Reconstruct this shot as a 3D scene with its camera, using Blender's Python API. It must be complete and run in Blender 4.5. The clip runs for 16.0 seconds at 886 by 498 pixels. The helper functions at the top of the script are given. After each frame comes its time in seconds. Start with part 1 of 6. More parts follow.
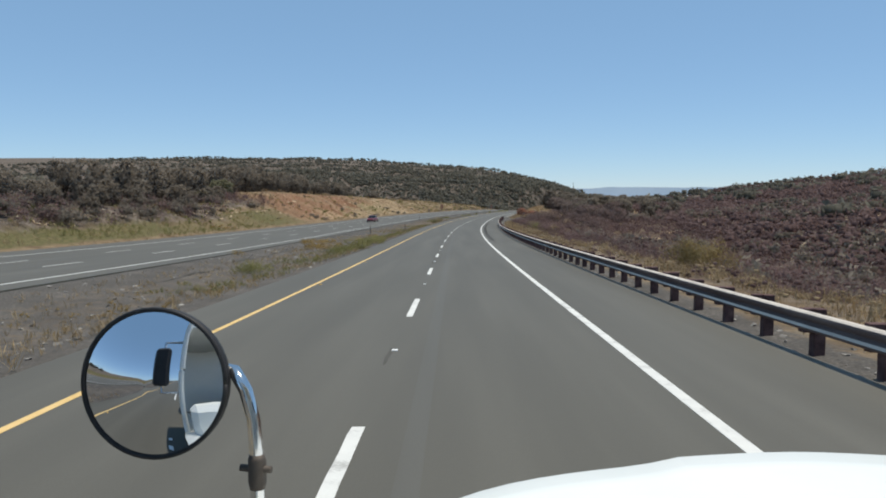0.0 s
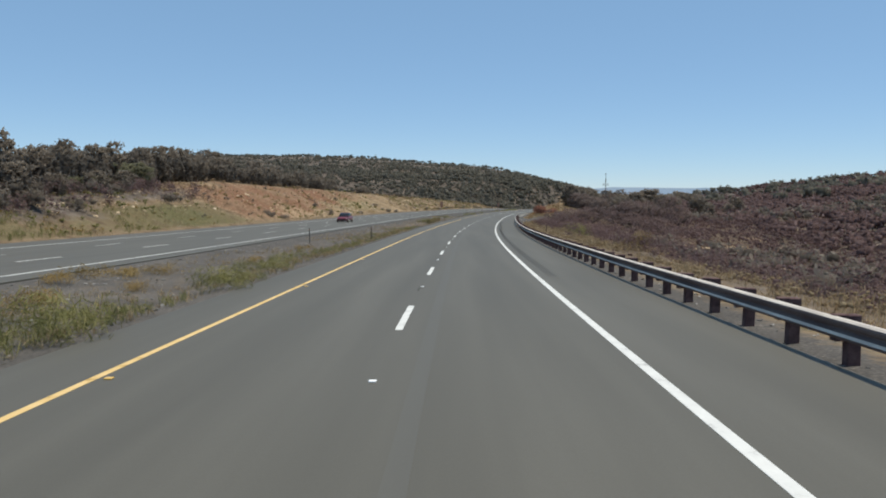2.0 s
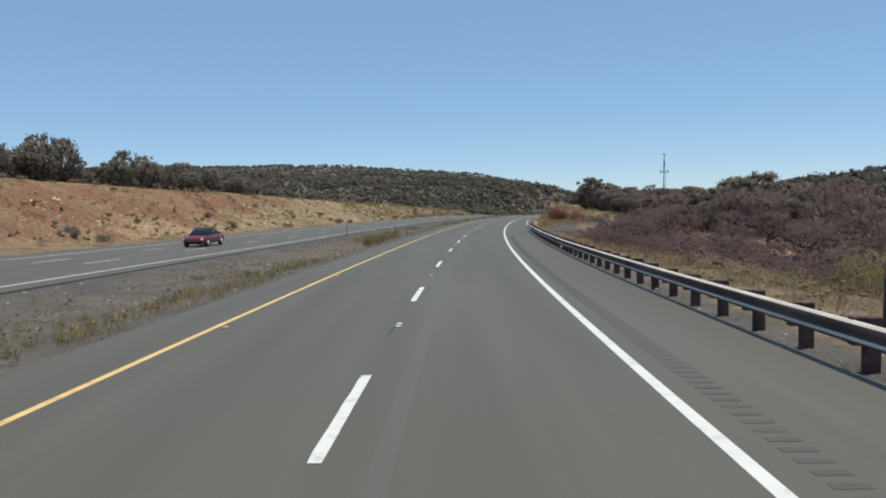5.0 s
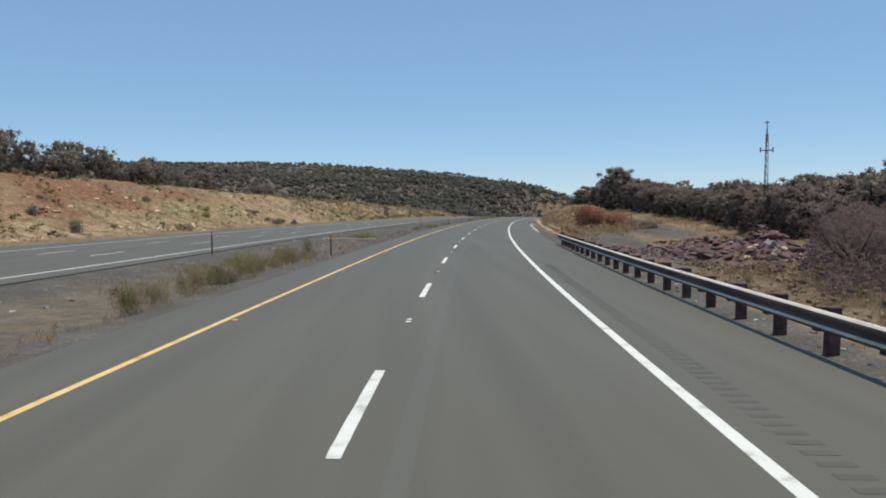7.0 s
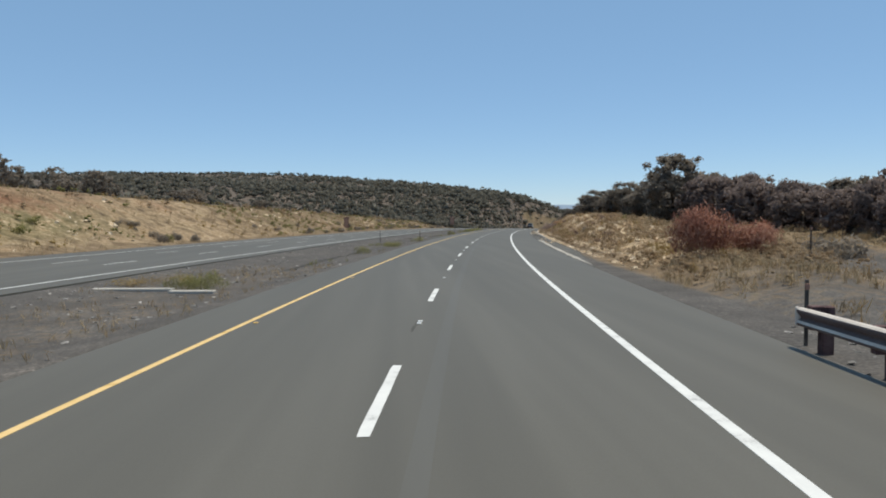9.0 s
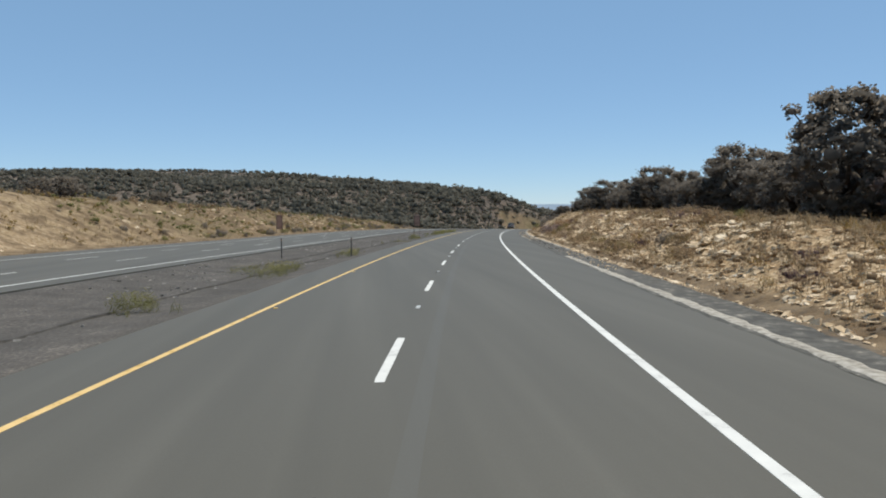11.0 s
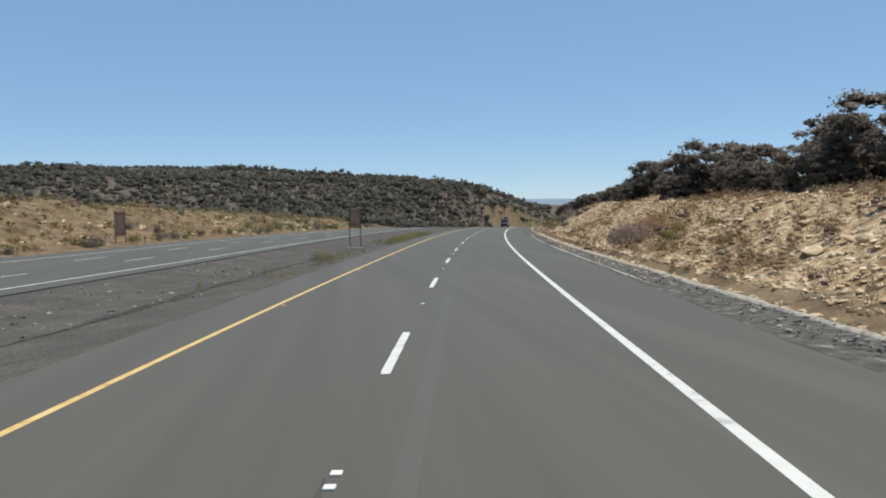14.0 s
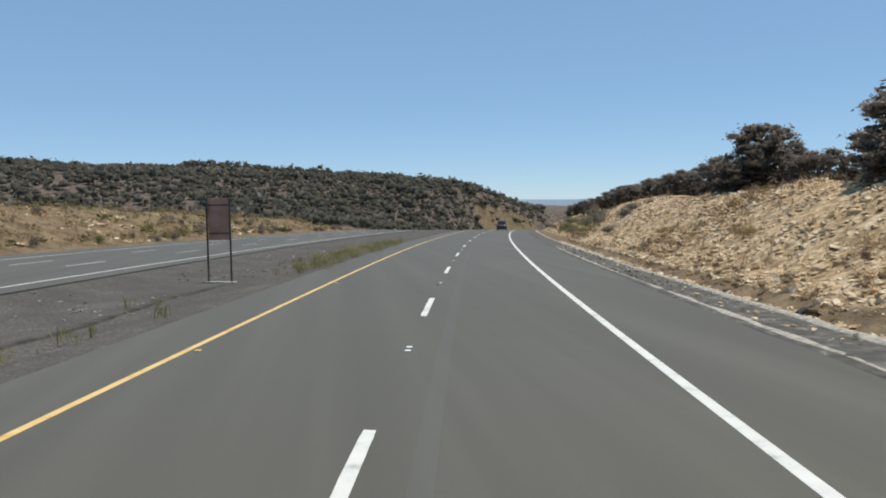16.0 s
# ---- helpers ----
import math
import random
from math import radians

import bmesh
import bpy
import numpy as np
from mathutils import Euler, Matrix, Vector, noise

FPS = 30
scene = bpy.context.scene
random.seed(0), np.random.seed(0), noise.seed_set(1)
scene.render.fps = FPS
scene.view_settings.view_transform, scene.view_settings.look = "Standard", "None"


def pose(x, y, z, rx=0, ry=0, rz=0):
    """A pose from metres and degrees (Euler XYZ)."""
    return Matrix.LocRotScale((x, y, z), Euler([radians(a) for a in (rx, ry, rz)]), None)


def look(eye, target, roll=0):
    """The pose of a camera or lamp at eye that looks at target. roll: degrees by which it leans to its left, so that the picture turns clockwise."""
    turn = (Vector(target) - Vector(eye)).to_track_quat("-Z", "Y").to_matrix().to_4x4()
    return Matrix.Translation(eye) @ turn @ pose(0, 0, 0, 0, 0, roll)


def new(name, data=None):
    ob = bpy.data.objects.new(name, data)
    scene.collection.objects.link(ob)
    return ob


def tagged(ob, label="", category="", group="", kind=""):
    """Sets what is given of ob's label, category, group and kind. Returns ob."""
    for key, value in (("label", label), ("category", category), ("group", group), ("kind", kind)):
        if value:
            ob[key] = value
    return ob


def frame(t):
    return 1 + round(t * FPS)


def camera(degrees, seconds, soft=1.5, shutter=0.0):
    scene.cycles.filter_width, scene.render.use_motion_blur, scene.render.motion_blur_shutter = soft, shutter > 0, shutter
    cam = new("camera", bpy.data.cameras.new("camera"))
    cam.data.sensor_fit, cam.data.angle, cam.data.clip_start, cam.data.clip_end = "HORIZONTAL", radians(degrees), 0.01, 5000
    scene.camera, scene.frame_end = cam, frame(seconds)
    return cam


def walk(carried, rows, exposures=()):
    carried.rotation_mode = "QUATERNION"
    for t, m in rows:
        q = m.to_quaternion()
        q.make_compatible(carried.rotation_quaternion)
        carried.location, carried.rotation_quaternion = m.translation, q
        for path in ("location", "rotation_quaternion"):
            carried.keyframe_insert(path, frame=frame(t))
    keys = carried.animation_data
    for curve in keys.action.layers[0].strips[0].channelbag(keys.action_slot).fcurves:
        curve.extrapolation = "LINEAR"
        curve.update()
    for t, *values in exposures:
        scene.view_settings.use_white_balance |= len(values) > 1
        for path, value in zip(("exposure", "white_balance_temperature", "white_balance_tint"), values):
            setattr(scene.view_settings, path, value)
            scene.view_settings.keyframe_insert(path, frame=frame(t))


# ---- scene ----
import itertools

cam = camera(61.81, 16.0, soft=1.9)
# seconds, x, y, z, heading to the right, tilt up, lean to the right
ROWS = [
    (0.0, 0.99, -4.34, 2.299, -0.92, -4.62, 0.05),
    (0.5, 1.00, 5.38, 1.893, -0.89, -4.68, 0.15),
    (1.0, 1.05, 15.40, 1.486, -0.90, -4.76, 0.22),
    (1.5, 1.05, 24.99, 1.113, -0.98, -4.73, -0.01),
    (2.0, 1.08, 34.84, 0.745, -1.03, -4.67, -0.32),
    (2.5, 1.13, 44.19, 0.411, -0.99, -4.65, -0.37),
    (3.0, 1.19, 53.54, 0.091, -0.74, -4.48, -0.30),
    (3.5, 1.35, 63.58, -0.236, -0.53, -4.37, 0.42),
    (4.0, 1.55, 72.24, -0.505, -0.48, -4.30, 1.03),
    (6.5, 2.97, 118.78, -1.762, 1.81, -3.66, 0.40),
    (7.0, 3.43, 127.27, -1.958, 1.92, -3.96, 0.30),
    (7.5, 4.01, 136.89, -2.164, 2.29, -3.68, 0.56),
    (8.0, 4.61, 145.69, -2.338, 2.62, -3.53, 0.63),
    (8.5, 5.25, 154.16, -2.493, 2.86, -3.44, 0.89),
    (9.0, 5.88, 162.82, -2.640, 3.46, -3.12, 0.48),
    (11.5, 10.30, 204.74, -3.318, 5.91, -3.27, 0.57),
    (12.0, 11.28, 212.51, -3.436, 6.16, -3.41, 0.63),
    (12.5, 12.42, 220.81, -3.559, 6.67, -3.18, 0.74),
    (13.0, 13.55, 228.78, -3.681, 6.45, -3.48, 1.36),
    (13.5, 14.61, 236.51, -3.804, 6.87, -3.36, 0.86),
    (14.0, 15.83, 244.75, -3.940, 7.04, -3.52, 0.95),
    (14.5, 16.97, 252.35, -4.072, 7.32, -3.42, 0.87),
    (15.0, 18.14, 260.08, -4.213, 7.60, -3.39, 0.72),
    (15.5, 19.27, 267.26, -4.348, 7.87, -3.36, 0.76),
    (16.0, 20.53, 274.92, -4.497, 7.96, -3.50, 0.76),
]


def eye_pose(x, y, z, yaw, tilt, lean):
    a, b = radians(yaw), radians(tilt)
    way = Vector((math.sin(a) * math.cos(b), math.cos(a) * math.cos(b), math.sin(b)))
    return look((x, y, z), Vector((x, y, z)) + way, -lean)


walk(cam, [(row[0], eye_pose(*row[1:])) for row in ROWS])

# ---- daylight ----
SUN_TURN, SUN_HIGH = 78.0, 76.0  # degrees to the right of the road's start, above the horizon
world = bpy.data.worlds.new("sky")
scene.world = world
world.use_nodes = True
nt = world.node_tree
sky = nt.nodes.new("ShaderNodeTexSky")
sky.sky_type, sky.sun_disc = "NISHITA", False
sky.sun_elevation, sky.sun_rotation = radians(SUN_HIGH), radians(SUN_TURN)
sky.altitude, sky.air_density, sky.dust_density, sky.ozone_density = 1500, 0.8, 0.02, 3.0
veil = nt.nodes.new("ShaderNodeMix")
veil.data_type = "RGBA"
veil.inputs[0].default_value = 0.55
veil.inputs[7].default_value = (1.82, 3.32, 4.95, 1)
nt.links.new(sky.outputs[0], veil.inputs[6])
nt.links.new(veil.outputs[2], nt.nodes["Background"].inputs[0])
nt.nodes["Background"].inputs[1].default_value = 0.128
sun = new("sun", bpy.data.lights.new("sun", "SUN"))
sun.data.energy, sun.data.angle, sun.data.color = 3.65, radians(0.53), (1.0, 0.93, 0.80)
sd = Vector((math.sin(radians(SUN_TURN)) * math.cos(radians(SUN_HIGH)), math.cos(radians(SUN_TURN)) * math.cos(radians(SUN_HIGH)), math.sin(radians(SUN_HIGH))))
sun.matrix_world = look(sd * 50, (0, 0, 0))
scene.view_settings.exposure = 0.08

# ---- the road's line: curvature, grade and cross fall along its length ----
NODES = np.arange(-20, 461, 30.0)
BEND = np.array([-0.08, -0.07, 0.29, 0.55, 0.86, 0.75, 0.82, 0.84, 0.74, 0.55, 0.66, 0.72, 0.69, 0.72, 0.72, 0.72, 0.72]) * 1e-3
GRADE = np.array([-4.42, -4.08, -3.57, -3.05, -2.6, -2.19, -1.67, -1.61, -1.47, -1.72, -1.98, -1.73, -2.0, -2.1, -2.5, -3.6, -4.6]) * 1e-2
FALL = np.array([-0.58, -0.71, -0.94, -0.69, 0.05, 0.48, -0.02, 0.11, -0.45, -0.65, -0.39, 1.0, 1.42, 1.56, 1.64, 1.7, 1.72]) * 1e-2
S = np.arange(-120, 6001, 1.0)
_k = np.interp(S, np.append(NODES, [500, 545, 740, 780]), np.append(BEND, [0.72e-3, 2.0e-3, 2.0e-3, 0.0]))
_k[S < -20] = 0
_g = np.interp(S, np.append(NODES, [520, 620, 900, 1000]), np.append(GRADE, [-0.05, -0.05, -0.03, 0.0]))
_i = int(np.argmin(abs(S)))


def summed(v):
    out = np.concatenate([[0], np.cumsum((v[1:] + v[:-1]) / 2)])
    return out - out[_i]


TH = summed(_k)
XC, YC, ZC = summed(np.sin(TH)), summed(np.cos(TH)), summed(_g)


def line_at(s, u):
    """Plan place and heading at s metres along the lane line, u metres to its right."""
    t = np.interp(s, S, TH)
    return np.interp(s, S, XC) + u * np.cos(t), np.interp(s, S, YC) - u * np.sin(t), t


def road_z(s, u):
    return np.interp(s, S, ZC) - np.interp(s, NODES, FALL) * np.clip(u, -7.5, 7.5)


def along(x, y):
    """(s, u) of a place in plan."""
    s = np.interp(y, YC, S)
    for _ in range(6):
        t = np.interp(s, S, TH)
        s = s + np.clip((x - np.interp(s, S, XC)) * np.sin(t) + (y - np.interp(s, S, YC)) * np.cos(t), -60, 60)
    t = np.interp(s, S, TH)
    return s, (x - np.interp(s, S, XC)) * np.cos(t) - (y - np.interp(s, S, YC)) * np.sin(t)


def smooth(a, b, v):
    t = np.clip((v - a) / (b - a), 0, 1)
    return t * t * (3 - 2 * t)


_rng = np.random.RandomState(4)
_lat = _rng.rand(64, 64)


def rough(x, y, size):
    """Smooth random height from -1 to 1 with hills about size metres apart."""
    a, b = np.asarray(x) / size, np.asarray(y) / size
    i, j = np.floor(a).astype(int), np.floor(b).astype(int)
    f, g = a - i, b - j
    f, g = f * f * (3 - 2 * f), g * g * (3 - 2 * g)
    v = lambda p, q: _lat[p % 64, q % 64]
    return 2 * ((v(i, j) * (1 - f) + v(i + 1, j) * f) * (1 - g) + (v(i, j + 1) * (1 - f) + v(i + 1, j + 1) * f) * g) - 1


# pavement: lane line at 0, our carriageway -5.2 to 6.4, the other one -28.2 to -12.9
US = (-5.2, 6.4)
OTHER = (-28.2, -12.9)
# heights of the cuttings' tops over the road, along the road
BANK_L = ([-60, 0, 30, 60, 90, 120, 137, 150, 165, 205, 235, 300, 340, 400, 430, 455, 560, 590, 610, 660, 700], [1.0, 1.2, 1.9, 2.9, 3.4, 3.7, 4.4, 5.8, 6.2, 6.1, 5.6, 4.6, 3.6, 2.3, 1.0, 0.3, 0.3, 1.5, 4.0, 4.5, 2.0])
BANK_R = ([-60, 150, 185, 205, 220, 245, 265, 290, 320, 350, 400, 450], [0.0, 0.0, 0.2, 0.9, 1.4, 2.0, 2.4, 3.0, 3.5, 3.5, 2.8, 1.5])


def height(x, y):
    """The natural ground."""
    s, u = along(x, y)
    z = np.interp(s, S, ZC)
    cross = -np.interp(s, NODES, FALL) * np.clip(u, -7.5, 7.5)
    n1, n2, n3 = rough(x, y, 1.7), rough(x + 31, y, 6.0), rough(x, y + 77, 45.0)
    # left: verge, bank, plateau
    lh = np.interp(s, *BANK_L)
    v = -u - 29.2
    bank = lh * smooth(0, 1, v / (2.0 * lh + 6.0))
    plateau = np.clip(v - (2.0 * lh + 6.0), 0, 400) * 0.012
    left = np.where(v > 0, bank + plateau, -0.12) + np.where(v > 0, smooth(0, 4, v) * (0.22 * n1 + 0.4 * n2), 0.02 * n1)
    # median: shallow swale
    m = smooth(-12.6, -10.4, u) * (1 - smooth(-7.0, -5.4, u))
    med = -0.03 - 0.18 * m + 0.05 * m * n1
    # right: verge, fill slope with a hollow behind the rail, cutting further on
    rh = np.interp(s, *BANK_R)
    cut = smooth(165, 195, s)
    w = u - 8.8
    hollow = 1 - smooth(95, 165, s)
    fill = (-3.6 * smooth(1.5, 13, w) - 2.6 * smooth(13, 36, w)) * hollow - 0.25 * smooth(0, 3, w)
    fill = fill + 1.6 * np.exp(-((s - 168) / 5.5) ** 2 - ((u - 15.4) / 3.4) ** 2) * (0.75 + 0.5 * n1) + 1.9 * smooth(185, 215, s) * smooth(6, 14, w)
    top_w = 1.9 * rh + 1.2
    rise = rh * smooth(-0.12, 1, w / top_w) + np.clip(w - top_w, 0, 60) * 0.02
    right = np.where(w > 0, fill * (1 - cut) + rise * cut, -0.05 - 0.1 * smooth(-1.5, 0, w)) + smooth(0, 3, w) * (0.22 * n1 + 0.3 * n2)
    h = np.where(u < -28.6, left, np.where(u < -12.5, np.where(u < -20, -0.1, -0.025), np.where(u < -5.1, med, np.where(u < 6.7, -0.08, right))))
    # hills
    far = smooth(30, 120, abs(u))
    end = 1 - np.exp(-np.clip(0.182 * y - x, 0, 4000) / (0.11 * np.clip(y, 300, 4000)))
    ridge = np.interp(y, [430, 640, 830, 1000, 1300, 1700, 2600], [-16, -11, -4, 20, 45, 69, 56])
    ridge = ridge + 4.0 * smooth(-40, -240, x)
    hill_l = np.clip(-17 + (ridge + 17) * end + 3 * n3 - (z + h), 0, 200) * smooth(24, 70, -u)
    near_end = 1 - np.exp(-np.clip(0.182 * y - x, 0, 4000) / (0.065 * np.clip(y, 300, 4000)))
    spur = np.interp(y, [430, 560, 680, 800, 950], [-14, 2.5, 15.4, 14.6, -12])
    spur = spur + 3.2 * smooth(-20, -200, x)
    hill_l = np.maximum(hill_l, np.clip(-9 + (spur + 9) * near_end + 2 * n3 - (z + h), 0, 200) * smooth(29, 46, -u) * smooth(470, 570, y))
    slope_r = np.interp(u, [40, 62, 100, 175, 300, 600, 900], [-6.2, -4.5, 0.6, 8.8, 19.5, 32.0, 36.0])
    level = np.interp(s, S, ZC) + h
    w_r = smooth(24, 62, u) * (1 - smooth(470, 700, s))
    hill_r = (slope_r + 1.0 - level) * w_r
    h = h + hill_l + hill_r + far * 1.2 * n3
    under = np.where((u > US[0] + 0.15) & (u < US[1] - 0.15) | (u > OTHER[0] + 0.15) & (u < OTHER[1] - 0.15), -0.2, 0.0)
    return z + cross + h + under - 40 * smooth(900, 1500, y) * smooth(-40, 200, x - 0.16 * y) - 60 * smooth(2200, 3500, y)


def mesh(name, verts, faces, mats=(), shade=False, index=None, normals=None):
    me = bpy.data.meshes.new(name)
    verts = np.asarray(verts, dtype=np.float32)
    if isinstance(faces, np.ndarray):
        n, k = faces.shape
        me.vertices.add(len(verts))
        me.vertices.foreach_set("co", verts.ravel())
        me.loops.add(n * k)
        me.loops.foreach_set("vertex_index", faces.astype(np.int32).ravel())
        me.polygons.add(n)
        me.polygons.foreach_set("loop_start", np.arange(0, n * k, k, dtype=np.int32))
        me.update(calc_edges=True)
    else:
        me.from_pydata([tuple(map(float, v)) for v in verts], [], faces)
    for m in mats:
        me.materials.append(m)
    if index is not None:
        me.polygons.foreach_set("material_index", np.asarray(index, dtype=np.int32))
    me.polygons.foreach_set("use_smooth", np.full(len(me.polygons), shade))
    if normals is not None:
        me.attributes.new("custom_normal", "FLOAT_VECTOR", "POINT").data.foreach_set("vector", np.ascontiguousarray(normals, dtype=np.float32).ravel())
    me.update()
    return me


# ---- materials ----
def material(name, stops, scale=4.0, rough_=0.9, bump=0.3, fine=60.0, metal=0.0, detail=6.0, spec=0.3, island=0.0, objrand=0.0, dist=0.02, stretch=1.0):
    """A surface with colour stops over two scales of noise, and relief."""
    m = bpy.data.materials.new(name)
    m.use_nodes = True
    t = m.node_tree
    b = t.nodes["Principled BSDF"]
    tc = t.nodes.new("ShaderNodeNewGeometry" if scale > 0 else "ShaderNodeTexCoord")
    src = tc.outputs["Position"] if scale > 0 else tc.outputs["Object"]
    scale = abs(scale)
    n1 = t.nodes.new("ShaderNodeTexNoise")
    n1.inputs["Scale"].default_value, n1.inputs["Detail"].default_value = scale, detail
    n2 = t.nodes.new("ShaderNodeTexNoise")
    n2.inputs["Scale"].default_value, n2.inputs["Detail"].default_value = fine, 3
    if stretch != 1.0:
        mp = t.nodes.new("ShaderNodeMapping")
        mp.inputs["Scale"].default_value, mp.inputs["Rotation"].default_value = (1, stretch, 1), (0, 0, 0.09)
        t.links.new(src, mp.inputs["Vector"])
    t.links.new(mp.outputs[0] if stretch != 1.0 else src, n1.inputs["Vector"])
    t.links.new(src, n2.inputs["Vector"])
    mix = t.nodes.new("ShaderNodeMath")
    mix.operation = "MULTIPLY_ADD"
    mix.inputs[1].default_value = 0.35
    t.links.new(n2.outputs["Fac"], mix.inputs[0])
    sub = t.nodes.new("ShaderNodeMath")
    sub.operation = "MULTIPLY_ADD"
    sub.inputs[1].default_value, sub.inputs[2].default_value = 1.0, -0.175
    t.links.new(n1.outputs["Fac"], sub.inputs[0])
    t.links.new(sub.outputs[0], mix.inputs[2])
    out = mix.outputs[0]
    if island or objrand:
        add = t.nodes.new("ShaderNodeMath")
        add.operation = "MULTIPLY_ADD"
        add.inputs[1].default_value = island or objrand
        if island:
            g = t.nodes.new("ShaderNodeNewGeometry")
            t.links.new(g.outputs["Random Per Island"], add.inputs[0])
        else:
            g = t.nodes.new("ShaderNodeObjectInfo")
            t.links.new(g.outputs["Random"], add.inputs[0])
        s2 = t.nodes.new("ShaderNodeMath")
        s2.operation = "ADD"
        s2.inputs[1].default_value = -0.5 * (island or objrand)
        t.links.new(out, add.inputs[2])
        t.links.new(add.outputs[0], s2.inputs[0])
        out = s2.outputs[0]
    r = t.nodes.new("ShaderNodeValToRGB")
    el = r.color_ramp.elements
    while len(el) < len(stops):
        el.new(0.5)
    for e, (p, c) in zip(el, stops):
        e.position, e.color = p, (*c, 1)
    t.links.new(out, r.inputs[0])
    t.links.new(r.outputs[0], b.inputs["Base Color"])
    b.inputs["Roughness"].default_value, b.inputs["Metallic"].default_value = rough_, metal
    b.inputs["Specular IOR Level"].default_value = spec
    if bump:
        bp = t.nodes.new("ShaderNodeBump")
        bp.inputs["Strength"].default_value, bp.inputs["Distance"].default_value = bump, dist
        t.links.new(mix.outputs[0], bp.inputs["Height"])
        t.links.new(bp.outputs[0], b.inputs["Normal"])
    return m


def ground_material():
    """Dry soil and grass, turning to grey gravel, red earth or pale broken limestone where the point weights say so."""
    m = bpy.data.materials.new("dry_ground")
    m.use_nodes = True
    t = m.node_tree
    b = t.nodes["Principled BSDF"]
    g = t.nodes.new("ShaderNodeNewGeometry")

    def noise_(scale, detail=5, w=0.0):
        n = t.nodes.new("ShaderNodeTexNoise")
        n.inputs["Scale"].default_value, n.inputs["Detail"].default_value, n.inputs["Roughness"].default_value = scale, detail, 0.62
        t.links.new(g.outputs["Position"], n.inputs["Vector"])
        return n.outputs["Fac"]

    def ramp(fac, stops):
        r = t.nodes.new("ShaderNodeValToRGB")
        el = r.color_ramp.elements
        while len(el) < len(stops):
            el.new(0.5)
        for e, (p, c) in zip(el, stops):
            e.position, e.color = p, (*c, 1)
        t.links.new(fac, r.inputs[0])
        return r.outputs[0]

    def mixed(fac, a, c):
        x = t.nodes.new("ShaderNodeMix")
        x.data_type = "RGBA"
        t.links.new(fac, x.inputs[0])
        t.links.new(a, x.inputs[6])
        t.links.new(c, x.inputs[7])
        return x.outputs[2]

    def weight(name, nz, soft):
        a = t.nodes.new("ShaderNodeAttribute")
        a.attribute_name = name
        s = t.nodes.new("ShaderNodeMath")
        s.operation = "ADD"
        t.links.new(a.outputs["Fac"], s.inputs[0])
        t.links.new(nz, s.inputs[1])
        mr = t.nodes.new("ShaderNodeMapRange")
        mr.inputs["From Min"].default_value, mr.inputs["From Max"].default_value = 1.0 - soft, 1.0 + soft
        t.links.new(s.outputs[0], mr.inputs["Value"])
        return mr.outputs[0]

    big, mid, small, tiny = noise_(0.07), noise_(0.6), noise_(3.0), noise_(14.0, 3)
    col = ramp(mid, [(0.3, (0.11, 0.078, 0.048)), (0.44, (0.18, 0.127, 0.077)), (0.58, (0.26, 0.19, 0.117)), (0.68, (0.15, 0.118, 0.064)), (0.8, (0.25, 0.185, 0.115))])
    half_ = t.nodes.new("ShaderNodeMath")
    half_.operation = "MULTIPLY_ADD"
    half_.inputs[1].default_value = 0.65
    t.links.new(tiny, half_.inputs[0])
    low_ = t.nodes.new("ShaderNodeMath")
    low_.operation = "MULTIPLY"
    low_.inputs[1].default_value = 0.35
    t.links.new(mid, low_.inputs[0])
    t.links.new(low_.outputs[0], half_.inputs[2])
    blend = half_.outputs[0]
    green = ramp(small, [(0.3, (0.08, 0.077, 0.034)), (0.55, (0.135, 0.121, 0.056)), (0.72, (0.235, 0.185, 0.10))])
    gravel = ramp(blend, [(0.28, (0.05, 0.045, 0.041)), (0.45, (0.086, 0.079, 0.071)), (0.57, (0.122, 0.110, 0.098)), (0.69, (0.25, 0.22, 0.188))])
    red = ramp(small, [(0.28, (0.095, 0.046, 0.03)), (0.46, (0.185, 0.092, 0.054)), (0.58, (0.255, 0.145, 0.086)), (0.74, (0.42, 0.29, 0.19))])
    pale = ramp(small, [(0.25, (0.17, 0.105, 0.058)), (0.41, (0.33, 0.225, 0.125)), (0.55, (0.52, 0.385, 0.235)), (0.7, (0.74, 0.60, 0.43))])
    mauve = ramp(small, [(0.28, (0.055, 0.032, 0.031)), (0.5, (0.105, 0.062, 0.058)), (0.68, (0.17, 0.112, 0.105)), (0.8, (0.34, 0.27, 0.25))])
    far = ramp(mid, [(0.3, (0.075, 0.062, 0.052)), (0.52, (0.135, 0.11, 0.09)), (0.64, (0.22, 0.182, 0.146)), (0.74, (0.40, 0.335, 0.27))])
    stony = None
    for name, c, nz in (("green", green, mid), ("scrub", far, mid), ("pale", pale, mid), ("red", red, mid), ("mauve", mauve, mid), ("gravel", gravel, small)):
        stony = weight(name, nz, 0.22)
        col = mixed(stony, col, c)
    t.links.new(col, b.inputs["Base Color"])
    b.inputs["Roughness"].default_value, b.inputs["Specular IOR Level"].default_value = 0.95, 0.1
    bp = t.nodes.new("ShaderNodeBump")
    bp.inputs["Strength"].default_value, bp.inputs["Distance"].default_value = 0.9, 0.2
    calm = t.nodes.new("ShaderNodeMath")
    calm.operation = "MULTIPLY_ADD"
    calm.inputs[1].default_value, calm.inputs[2].default_value = -0.7, 0.9
    t.links.new(stony, calm.inputs[0])
    t.links.new(calm.outputs[0], bp.inputs["Strength"])
    t.links.new(small, bp.inputs["Height"])
    bq = t.nodes.new("ShaderNodeBump")
